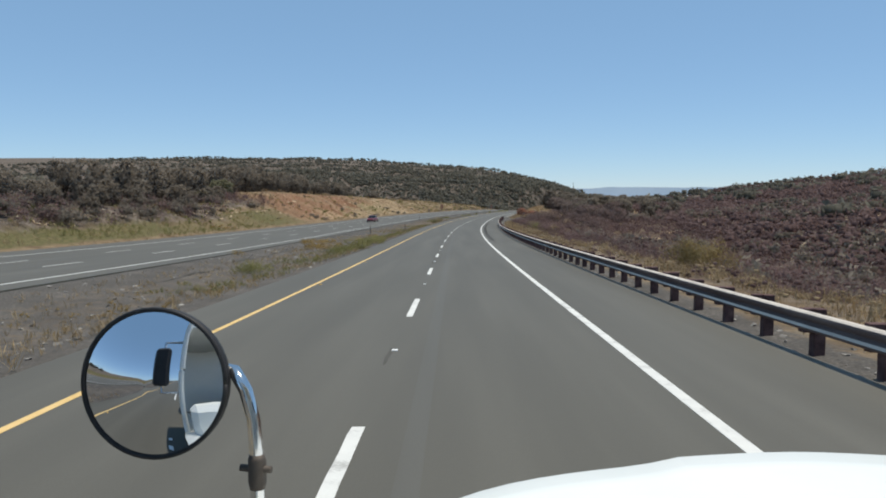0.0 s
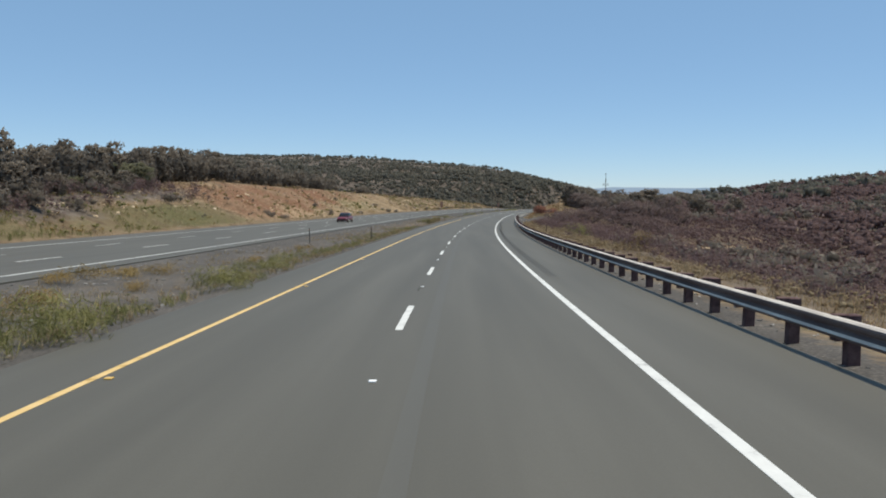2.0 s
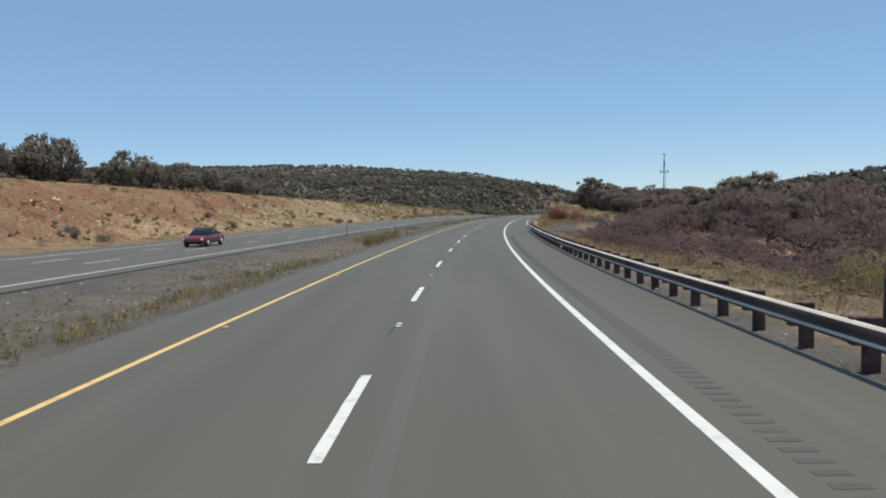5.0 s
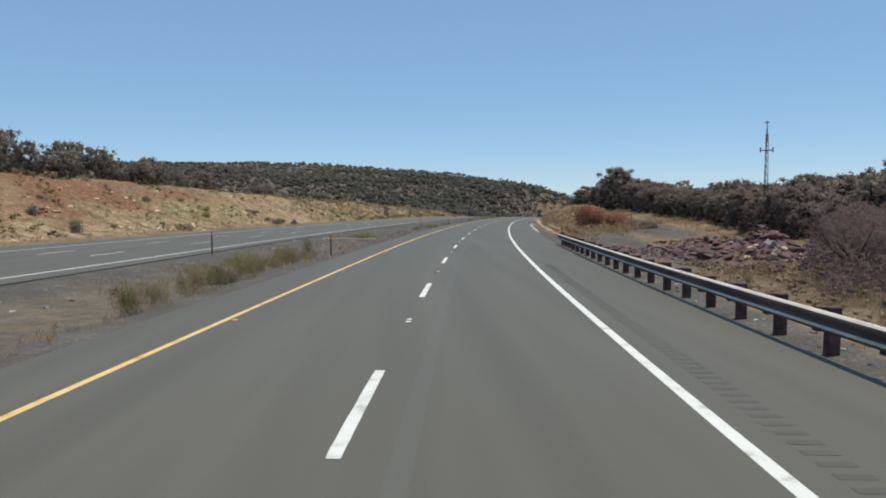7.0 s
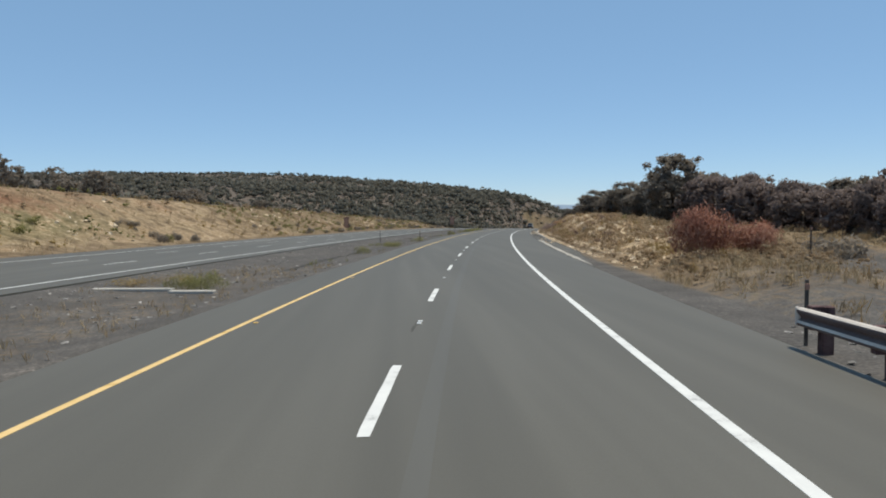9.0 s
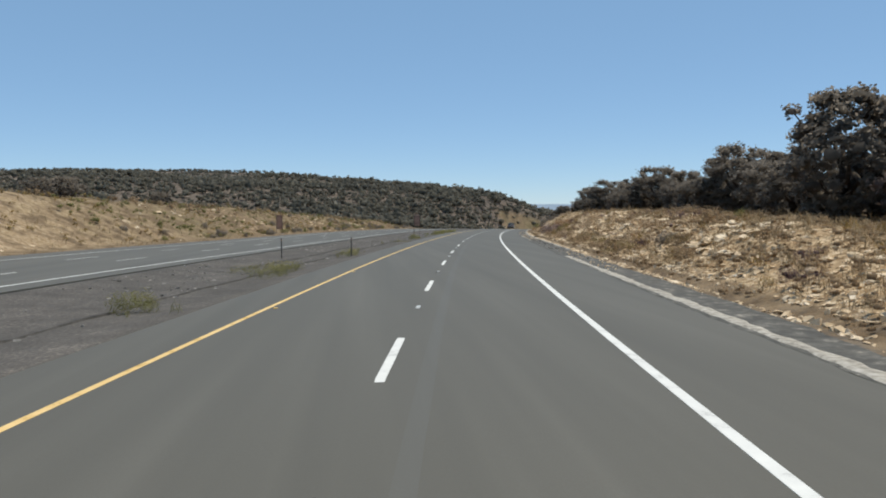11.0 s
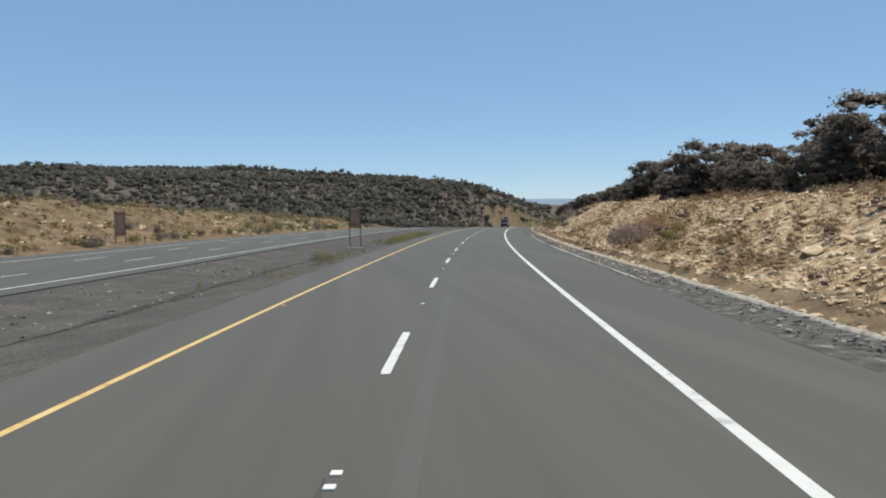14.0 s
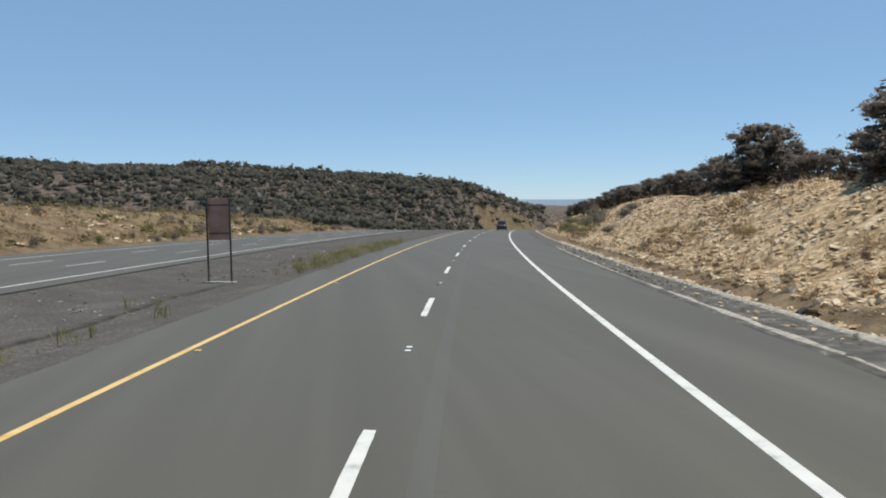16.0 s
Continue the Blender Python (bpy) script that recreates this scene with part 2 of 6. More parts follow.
    bq.inputs["Strength"].default_value, bq.inputs["Distance"].default_value = 0.5, 0.03
    t.links.new(tiny, bq.inputs["Height"])
    t.links.new(bp.outputs[0], bq.inputs["Normal"])
    t.links.new(bq.outputs[0], b.inputs["Normal"])
    return m


M_ground = ground_material()
M_asphalt = material("asphalt", [(0.25, (0.082, 0.075, 0.058)), (0.5, (0.0955, 0.0875, 0.068)), (0.75, (0.114, 0.105, 0.083))], 1.1, 0.70, 0.25, 45.0, spec=0.5, dist=0.008, stretch=0.035, detail=3.0)
M_white = material("white_road_paint", [(0.25, (0.40, 0.39, 0.36)), (0.42, (0.64, 0.63, 0.59)), (0.8, (0.73, 0.72, 0.67))], 3.0, 0.7, 0.15, 30.0)
M_yellow = material("yellow_road_paint", [(0.25, (0.42, 0.25, 0.06)), (0.42, (0.68, 0.46, 0.18)), (0.8, (0.76, 0.54, 0.25))], 3.0, 0.7, 0.15, 30.0)


# ---- ground ----
def spaced(parts):
    out = []
    for a, b, step in parts:
        out += list(np.arange(a, b, step))
    return np.array(out)


rows_s = np.concatenate([spaced([(-90, 420, 1.5), (420, 640, 4), (640, 1750, 12)]), np.geomspace(1750, 5000, 30)])
half = np.concatenate([spaced([(29, 46, 0.8), (46, 80, 2.0), (80, 180, 6)]), np.geomspace(180, 3000, 40)])
rhalf = np.concatenate([spaced([(6.7, 20, 0.55), (20, 46, 1.0), (46, 90, 2.5), (90, 200, 7)]), np.geomspace(200, 3000, 40)])
cols = np.concatenate([-half[::-1], [-28.4, -28.0, -20.0, -13.1, -12.7], np.arange(-12.2, -5.6, 0.6), [-5.35, -5.0, 0.0, 6.2, 6.45], rhalf])
gs, gu = np.meshgrid(rows_s, cols, indexing="ij")
gt = np.interp(gs, S, TH)
near_w = 1 - smooth(120, 260, abs(gu))
GX = np.interp(gs, S, XC) + gu * (np.cos(gt) * near_w + (1 - near_w) / np.cos(gt))
GY = np.interp(gs, S, YC) - gu * np.sin(gt) * near_w
GZ = height(GX, GY)
nr, nc = GX.shape
ids = np.arange(nr * nc).reshape(nr, nc)
quads = np.stack([ids[:-1, :-1], ids[:-1, 1:], ids[1:, 1:], ids[1:, :-1]], -1).reshape(-1, 4)
me = mesh("ground", np.stack([GX, GY, GZ], -1).reshape(-1, 3), quads, [M_ground], True)
ts, tu = along(GX, GY)
lv = -tu - 29.2
lh = np.interp(ts, *BANK_L)
on_bank = smooth(0, 2.5, lv) * (1 - smooth(0.9, 1.5, lv / (2.0 * lh + 6.0)))
rv = tu - 8.8
rh = np.interp(ts, *BANK_R)
r_bank = smooth(-0.5, 0.8, rv) * (1 - smooth(1.0, 1.6, rv / (1.9 * rh + 1.2))) * smooth(180, 205, ts)
patch = rough(GX, GY, 7.0) + 0.6 * rough(GX + 50, GY, 2.6)
climb = lv / (2.0 * lh + 6.0)
red_from = np.interp(ts, [120, 160, 180, 205, 240], [0.02, 0.06, 0.28, 0.42, 0.6])
pile = np.exp(-((ts - 168) / 8) ** 2 - ((tu - 15.6) / 4.6) ** 2)
weights = {
    "gravel": np.clip(0.3 * smooth(203, 212, ts) * smooth(7.2, 7.6, tu) * (1 - smooth(8.8, 10.4, tu)) + 0.95 * smooth(-13.5, -12.8, tu) * (1 - smooth(6.6, 8.4, tu)) + 0.6 * smooth(-29.6, -28.8, tu) * (tu < -20) + 0.85 * np.exp(-((ts - 172) / 20) ** 2) * (tu > 6) * (1 - smooth(11, 15, tu)) + 0.85 * np.exp(-((ts - 191) / 7) ** 2 - ((tu - 16.5) / 3.6) ** 2), 0, 1) - 0.26 * smooth(-11.8, -10.5, tu) * (1 - smooth(-7.0, -6.0, tu)) * (1 + 0.45 * smooth(115, 135, ts) * (1 - smooth(150, 166, ts))) * (1 - smooth(195, 215, ts)),
    "red": np.clip(on_bank * (1 + 0.45 * patch) * (0.2 + 0.46 * smooth(134, 154, ts) * (1 - smooth(210, 275, ts)) * smooth(red_from - 0.14, red_from + 0.14, climb) * (1 - 0.5 * smooth(0.82, 1.0, climb))) , 0, 1),
    "mauve": np.clip(1.0 * pile, 0, 1),
    "pale": np.clip(on_bank * (0.42 * smooth(118, 150, ts) * (1 - 0.35 * smooth(255, 290, ts)) + 0.24 * np.exp(-((ts - 168) / 12) ** 2 - ((climb - 0.3) / 0.16) ** 2)) + r_bank * 0.74 + 0.8 * np.maximum(smooth(-0.5, -0.7, rough(GX, GY, 9.0)), smooth(-0.66, -0.8, rough(GX + 13, GY, 5.0))) * smooth(2, 4, rv) * (1 - smooth(150, 168, ts)), 0, 1),
    "green": np.clip(on_bank * (1 - 0.35 * patch) * (0.27 * smooth(100, 200, ts) + 0.1 * smooth(265, 300, ts)) + 0.75 * smooth(0, 2, lv) * (1 - smooth(4, 9, lv)) * (1 - smooth(70, 115, ts)) + 0.7 * np.exp(-((ts - 121) / 20) ** 2) * smooth(0, 2, lv) * (1 - smooth(0.5, 0.75, climb)) + 0.5 * np.exp(-((ts - 222) / 16) ** 2 - ((climb - 0.42) / 0.22) ** 2) * on_bank + 0.2 * (rv > 0), 0, 1),
    "scrub": np.clip(0.8 * smooth(3, 7, lv) * (1 - smooth(100, 116, ts)) + 0.8 * smooth(0.55, 0.85, climb) * smooth(100, 116, ts) * (1 - smooth(136, 156, ts)) + smooth(415, 450, GY) * smooth(29.5, 33, -tu) * (1 - smooth(592, 605, ts) * (1 - smooth(660, 690, ts)) * (1 - smooth(36, 42, -tu))) + smooth(25, 70, lv) + smooth(25, 60, rv) * 0.9 + 0.52 * smooth(-0.6, 0.6, rv) * (1 - smooth(150, 168, ts)), 0, 1),
}
for key, w in weights.items():
    me.attributes.new(key, "FLOAT", "POINT").data.foreach_set("value", np.ascontiguousarray(w.ravel(), dtype=np.float32))
ground = tagged(new("ground", me), "dry tan soil and grass with cuttings and hills", "ground", kind="structure")


# ---- roads ----
def strip(name, s0, s1, u0, u1, lift, thick, mat, step=2.0, zf=road_z):
    """A slab of pavement or paint that follows the road."""
    n = max(2, int(round((s1 - s0) / step)) + 1)
    s = np.linspace(s0, s1, n)
    v = []
    for u, dz in ((u0, lift), (u1, lift), (u1, lift - thick), (u0, lift - thick)):
        x, y, _ = line_at(s, u)
        v.append(np.stack([x, y, zf(s, np.full(n, u)) + dz], -1))
    v = np.stack(v, 1).reshape(-1, 3)
    f = []
    for i in range(n - 1):
        a, b = 4 * i, 4 * i + 4
        f += [(a, a + 1, b + 1, b), (a + 1, a + 2, b + 2, b + 1), (a + 3, a, b, b + 3)]
    f += [(0, 3, 2, 1), (4 * n - 4, 4 * n - 3, 4 * n - 2, 4 * n - 1)]
    return mesh(name, v, np.array(f), [mat])


def other_z(s, u):
    return np.interp(s, S, ZC) - np.interp(s, NODES, FALL) * -7.5


road = tagged(new("road", strip("road", -90, 760, US[0], US[1], 0.0, 0.3, M_asphalt)), "grey asphalt carriageway with two lanes", "road", kind="structure")
road_far = tagged(new("road", strip("road", -90, 760, OTHER[0], OTHER[1], 0.0, 0.3, M_asphalt, zf=other_z)), "grey asphalt carriageway with three lanes beyond the median", "road", kind="structure")


def part(name, me_, parent, label=""):
    ob = new(name, me_)
    ob.parent = parent
    return tagged(ob, label)


part("edge_line", strip("edge_line", -90, 700, -3.69, -3.57, 0.004, 0.004, M_yellow, 3), road, "yellow painted line")
part("edge_line", strip("edge_line", -90, 700, 3.61, 3.77, 0.004, 0.004, M_white, 3), road, "white painted line")
part("edge_line", strip("edge_line", -90, 700, -14.28, -14.14, 0.004, 0.004, M_white, 3, other_z), road_far, "pale painted line")
part("edge_line", strip("edge_line", -90, 700, -25.0, -24.87, 0.004, 0.004, M_white, 3, other_z), road_far, "white painted line")


def ground_z(x, y):
    return height(np.asarray(x, float), np.asarray(y, float))


def spot(s, u):
    """Place on the ground at s along and u across, and the heading there."""
    x, y, t = line_at(s, u)
    return float(x), float(y), float(ground_z(x, y)), float(t)


def placed(s, u, lift=0.0, turn=0.0, on_road=False):
    x, y, z, t = spot(s, u)
    if on_road:
        z = float(road_z(s, u) if u > -9 else other_z(s, u))
    return pose(x, y, z + lift, 0, 0, math.degrees(-t) + turn)


def empty(name, m):
    ob = new(name)
    ob.matrix_world = m
    return ob


def boxes(parts, bevel=0.0):
    """One mesh of boxes, each (centre, size) or (centre, size, turn about z in degrees)."""
    bm = bmesh.new()
    for c, size, *turn in parts:
        r = bmesh.ops.create_cube(bm, size=1.0)
        bmesh.ops.transform(bm, matrix=pose(*c, 0, 0, turn[0] if turn else 0) @ Matrix.Diagonal((*size, 1)), verts=r["verts"])
    if bevel:
        bmesh.ops.bevel(bm, geom=bm.edges[:], offset=bevel, segments=1, affect="EDGES")
    return bm


def solid(name, bm, mat, shade=False):
    me_ = bpy.data.meshes.new(name)
    bm.to_mesh(me_)
    bm.free()
    me_.materials.append(mat)
    me_.polygons.foreach_set("use_smooth", np.full(len(me_.polygons), shade))
    return me_


def tube(path, radii, sides=8):
    """Vertices and faces of a tapered tube along a path."""
    path = [Vector(p) for p in path]
    v, f = [], []
    for i, p in enumerate(path):
        d = (path[min(i + 1, len(path) - 1)] - path[max(i - 1, 0)]).normalized()
        a = d.orthogonal() if i == 0 else a - d * a.dot(d)
        a = a.normalized()
        b = d.cross(a)
        for k in range(sides):
            w = 2 * math.pi * k / sides
            v.append(p + radii[i] * (math.cos(w) * a + math.sin(w) * b))
    for i in range(len(path) - 1):
        for k in range(sides):
            f.append((i * sides + k, i * sides + (k + 1) % sides, (i + 1) * sides + (k + 1) % sides, (i + 1) * sides + k))
    f.append(tuple(range(sides))[::-1])
    f.append(tuple(range((len(path) - 1) * sides, len(path) * sides)))
    return v, f


def tubes(name, list_, mat, sides=8):
    V, F = [], []
    for path, radii in list_:
        v, f = tube(path, radii, sides)
        F += [tuple(i + len(V) for i in q) for q in f]
        V += v
    return mesh(name, [tuple(p) for p in V], F, [mat], True)


def unit(v):
    return v / (np.linalg.norm(v, axis=-1, keepdims=True) + 1e-9)


def leaves(rng, centres, radius, count, size, flat=0.8, narrow=1.0, upright=0.0, inner=0.35, heart=None, soft_=0.5, loose=0.15):
    """A cloud of small leaf sprays round each centre: (vertices, quads, normals rounded like the clump)."""
    centres = np.asarray(centres, float)
    n = len(centres)
    radius, size = np.broadcast_to(radius, (n,)), np.broadcast_to(size, (n,))
    c = np.repeat(centres, count, 0)
    r = np.repeat(radius, count)[:, None]
    d = rng.normal(size=c.shape)
    d /= np.linalg.norm(d, axis=1)[:, None]
    off = d * r * (inner + (1 - inner) * rng.rand(len(c), 1) ** 0.5) + rng.normal(size=d.shape) * r * loose
    off[:, 2] *= flat
    p = c + off
    nrm = d + rng.normal(size=d.shape) * 0.7
    nrm /= np.linalg.norm(nrm, axis=1)[:, None]
    up = np.tile([0.0, 0, 1], (len(c), 1)) * upright + rng.normal(size=d.shape) * (1 - 0.8 * upright)
    a = np.cross(nrm, up)
    a /= np.linalg.norm(a, axis=1)[:, None] + 1e-9
    b = np.cross(a, nrm)
    sz = (np.repeat(size, count) * rng.uniform(0.6, 1.3, len(c)))[:, None]
    a, b = a * sz * narrow, b * sz
    out = d if heart is None else 0.12 * d + 0.9 * unit(p - np.asarray(heart, float))
    out = unit(unit(out + np.array([0, 0, 0.25])) * soft_ + unit(np.cross(a, b)) * np.sign(np.sum(np.cross(a, b) * out, 1, keepdims=True)) * (1 - soft_))
    a = a * np.where(np.sum(np.cross(a, b) * out, 1, keepdims=True) < 0, -1.0, 1.0)
    v = np.stack([p - a * 0.5 - b, p + a * 0.6 - b * 0.3, p + a * 0.25 + b, p - a * 0.7 + b * 0.35], 1).reshape(-1, 3)
    f = np.arange(len(v)).reshape(-1, 4)
    return v, f, np.repeat(out, 4, 0)


def lump_shape(fine):
    """Unit lump of quads: a coarse or a rounder box."""
    n = 2 if fine else 1
    at, v, f = {}, [], []
    for ax in range(3):
        for side in (-1, 1):
            for i in range(n):
                for j in range(n):
                    q = []
                    for a, b in ((i, j), (i + 1, j), (i + 1, j + 1), (i, j + 1)):
                        p = [0, 0, 0]
                        p[ax], p[(ax + 1) % 3], p[(ax + 2) % 3] = side, -1 + 2 * a / n, -1 + 2 * b / n
                        p = tuple(p)
                        if p not in at:
                            at[p] = len(v)
                            v.append(np.array(p) / np.linalg.norm(p))
                        q.append(at[p])
                    f.append(q if side > 0 else q[::-1])
    return np.array(v), np.array(f)


LUMPS = lump_shape(False), lump_shape(True)


def cores(rng, centres, radius, flat=0.8, fine=False, heart=None):
    """A dense uneven heart of twigs and leaves at each centre: (vertices, quads)."""
    v, f = LUMPS[int(fine)]
    c = np.asarray(centres, float)
    r = np.broadcast_to(radius, (len(c),))
    a = rng.uniform(0, 6.28, len(c))[:, None]
    w = v[None] * rng.uniform(0.7, 1.15, (len(c), len(v)))[:, :, None] * r[:, None, None]
    w = np.stack([w[..., 0] * np.cos(a) - w[..., 1] * np.sin(a), w[..., 0] * np.sin(a) + w[..., 1] * np.cos(a), w[..., 2] * flat], -1)
    at = (c[:, None] + w).reshape(-1, 3)
    out = unit(w + np.array([0, 0, 0.2]) * r[:, None, None]).reshape(-1, 3)
    if heart is not None:
        out = unit(0.35 * out + 0.8 * unit(at - np.asarray(heart, float)))
    return at, (f[None] + (np.arange(len(c)) * len(v))[:, None, None]).reshape(-1, 4), out


def bushy(one, two):
    return np.concatenate([one[0], two[0]]), np.concatenate([one[1], two[1] + len(one[0])]), np.concatenate([one[2], two[2]])


def foliage(name, stops, rough_=0.75, thin=0.25):
    m = material(name, stops, 0.9, rough_, 0.0, 7.0, island=0.35, spec=0.15)
    t = m.node_tree
    b = t.nodes["Principled BSDF"]
    tr = t.nodes.new("ShaderNodeBsdfTranslucent")
    mx = t.nodes.new("ShaderNodeMixShader")
    mx.inputs[0].default_value = thin
    ramp_ = [n for n in t.nodes if n.type == "VALTORGB"][0]
    t.links.new(ramp_.outputs[0], tr.inputs[0])
    t.links.new(b.outputs[0], mx.inputs[1])
    t.links.new(tr.outputs[0], mx.inputs[2])
    t.links.new(mx.outputs[0], t.nodes["Material Output"].inputs[0])
    return m


M_juniper = foliage("juniper_leaves", [(0.2, (0.168, 0.145, 0.12)), (0.5, (0.228, 0.198, 0.162)), (0.8, (0.305, 0.266, 0.22))], thin=0.68)
M_olivejuniper = foliage("olive_juniper_leaves", [(0.2, (0.13, 0.13, 0.08)), (0.5, (0.19, 0.185, 0.115)), (0.8, (0.27, 0.26, 0.17))], thin=0.6)
M_woods = foliage("distant_leaves", [(0.2, (0.115, 0.112, 0.09)), (0.5, (0.185, 0.175, 0.14)), (0.8, (0.29, 0.268, 0.215))], thin=0.6)
M_scrub = foliage("dry_scrub", [(0.2, (0.122, 0.077, 0.073)), (0.5, (0.194, 0.129, 0.12)), (0.8, (0.294, 0.207, 0.192))], thin=0.5)
M_greybrush = foliage("grey_brush_twigs", [(0.2, (0.119, 0.082, 0.077)), (0.5, (0.18, 0.128, 0.12)), (0.8, (0.276, 0.205, 0.192))], thin=0.45)
M_sage = foliage("green_weeds", [(0.2, (0.13, 0.13, 0.045)), (0.5, (0.21, 0.20, 0.075)), (0.8, (0.32, 0.285, 0.125))], thin=0.4)
M_straw = foliage("dry_grass", [(0.2, (0.20, 0.14, 0.078)), (0.5, (0.34, 0.255, 0.15)), (0.8, (0.48, 0.38, 0.24))], thin=0.4)
M_ochre = foliage("ochre_brush", [(0.2, (0.17, 0.11, 0.035)), (0.5, (0.31, 0.21, 0.075)), (0.8, (0.42, 0.31, 0.13))])
M_tuft = foliage("brown_dry_tufts", [(0.2, (0.24, 0.165, 0.095)), (0.5, (0.37, 0.265, 0.16)), (0.8, (0.50, 0.38, 0.245))], thin=0.45)
M_olive = foliage("olive_yellow_brush", [(0.2, (0.16, 0.115, 0.05)), (0.5, (0.26, 0.195, 0.085)), (0.8, (0.36, 0.28, 0.135))], thin=0.4)
M_russet = foliage("russet_brush", [(0.2, (0.19, 0.075, 0.055)), (0.5, (0.32, 0.15, 0.105)), (0.8, (0.46, 0.27, 0.185))], thin=0.35)
M_bark = material("bark", [(0.3, (0.045, 0.033, 0.025)), (0.6, (0.10, 0.078, 0.06)), (0.8, (0.16, 0.13, 0.10))], -6.0, 0.95, 0.6, 40.0)
M_wood = material("creosoted_wood", [(0.3, (0.06, 0.032, 0.030)), (0.55, (0.12, 0.068, 0.062)), (0.8, (0.19, 0.12, 0.105))], 5.0, 0.9, 0.4, 50.0)
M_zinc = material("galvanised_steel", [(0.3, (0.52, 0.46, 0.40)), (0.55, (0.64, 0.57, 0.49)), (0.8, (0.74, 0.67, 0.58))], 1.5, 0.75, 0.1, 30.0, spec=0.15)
# darker copy of the rail's steel, with the shade put into its colour
M_rail_shade = material("shaded_rail_steel", [(0.3, (0.10, 0.076, 0.074)), (0.55, (0.15, 0.118, 0.112)), (0.8, (0.23, 0.19, 0.172))], 2.5, 0.85, 0.1, 30.0, stretch=0.2, spec=0.08)
M_steel = material("weathered_steel_post", [(0.3, (0.06, 0.05, 0.042)), (0.6, (0.12, 0.10, 0.085)), (0.8, (0.2, 0.16, 0.13))], 4.0, 0.6, 0.2, 40.0, metal=0.4)
M_signback = material("brown_sign_panel", [(0.3, (0.36, 0.19, 0.13)), (0.6, (0.46, 0.265, 0.185)), (0.8, (0.52, 0.33, 0.24))], 2.0, 0.6, 0.1, 30.0)
M_lens = material("reflector_lens", [(0.3, (0.75, 0.75, 0.72)), (0.7, (0.85, 0.85, 0.83))], 8.0, 0.6, 0.0, 30.0)
M_amber = material("amber_lens", [(0.3, (0.75, 0.45, 0.10)), (0.7, (0.85, 0.55, 0.15))], 8.0, 0.3, 0.0, 30.0)
M_scuff = material("worn_asphalt", [(0.3, (0.072, 0.068, 0.058)), (0.6, (0.088, 0.084, 0.072)), (0.8, (0.108, 0.104, 0.09))], 2.0, 0.9, 0.3, 60.0)
M_tan = material("broken_limestone", [(0.2, (0.38, 0.26, 0.15)), (0.45, (0.60, 0.45, 0.285)), (0.65, (0.72, 0.575, 0.40)), (0.85, (0.80, 0.69, 0.53))], 1.2, 0.92, 0.5, 14.0, island=0.3, dist=0.05)
M_purple = material("red_rubble", [(0.2, (0.085, 0.05, 0.05)), (0.5, (0.15, 0.087, 0.086)), (0.75, (0.24, 0.155, 0.148)), (0.9, (0.38, 0.32, 0.30))], 1.2, 0.92, 0.5, 14.0, island=0.4, dist=0.05)
M_greystone = material("grey_gravel_stones", [(0.2, (0.12, 0.115, 0.105)), (0.5, (0.22, 0.205, 0.185)), (0.8, (0.40, 0.37, 0.33))], 1.2, 0.92, 0.4, 14.0, island=0.5)
M_concrete = material("pale_concrete", [(0.3, (0.30, 0.28, 0.24)), (0.6, (0.42, 0.39, 0.34)), (0.8, (0.52, 0.49, 0.43))], 1.0, 0.9, 0.3, 20.0)
M_rubber = material("black_rubber", [(0.3, (0.012, 0.012, 0.012)), (0.7, (0.03, 0.03, 0.03))], -8.0, 0.7, 0.2, 60.0)

# ---- lane dashes and road studs ----
CYCLE, DASH = 12.192, 3.58


def worn_dash(seed):
    rng = np.random.RandomState(seed)
    n = 14
    y = np.linspace(-0.53, DASH - 0.53, n)
    v = []
    for k in range(n):
        v += [(-0.070 + rng.uniform(-0.004, 0.004), y[k], 0.006), (0.072 + rng.uniform(-0.003, 0.003), y[k], 0.006)]
    for k in (0, n - 1):
        v[2 * k] = (v[2 * k][0] + 0.012, v[2 * k][1] + rng.uniform(-0.03, 0.03), 0.006)
    return mesh("dash", v, [(2 * k, 2 * k + 1, 2 * k + 3, 2 * k + 2) for k in range(n - 1)], [M_white])


dashes = [worn_dash(i) for i in range(4)]
stud_me = solid("stud", boxes([((0, 0, 0.010), (0.10, 0.10, 0.02))], 0.006), M_lens)
amber_me = solid("stud", boxes([((0, 0, 0.010), (0.10, 0.10, 0.02))], 0.006), M_amber)


def lay(name, me_, parent, s, u, label=""):
    """A flat piece on the pavement that follows its slope."""
    zf = road_z if u > -9 else other_z
    x, y, t = line_at(s, u)
    x2, y2, _ = line_at(s + 1, u)
    p = Vector((float(x), float(y), float(zf(s, u))))
    q = Vector((float(x2), float(y2), float(zf(s + 1, u))))
    fw = (q - p).normalized()
    rt = Vector((math.cos(t), -math.sin(t), float(zf(s, u + 0.5) - zf(s, u - 0.5)))).normalized()
    up = rt.cross(fw)
    ob = new(name, me_)
    ob.parent = parent
    ob.matrix_world = Matrix(((rt.x, fw.x, up.x, p.x), (rt.y, fw.y, up.y, p.y), (rt.z, fw.z, up.z, p.z), (0, 0, 0, 1)))
    return tagged(ob, label)


for k in range(-2, 45):
    lay("dash", dashes[k % 4], road, k * CYCLE, 0.0)
    if k < 32:
        for dy in (0.0, 0.32) if k % 3 == 0 or k == 20 else (0.0,):
            lay("road_stud", stud_me, road, k * CYCLE - 4.73 + dy, 0.02)
        lay("road_stud", amber_me, road, k * CYCLE - 4.6, -3.42, "amber road stud")
    for u in (-17.85, -21.35):
        lay("dash", dashes[(k + 1) % 4], road_far, k * CYCLE + (5.2 if u > -20 else 6.4), u)


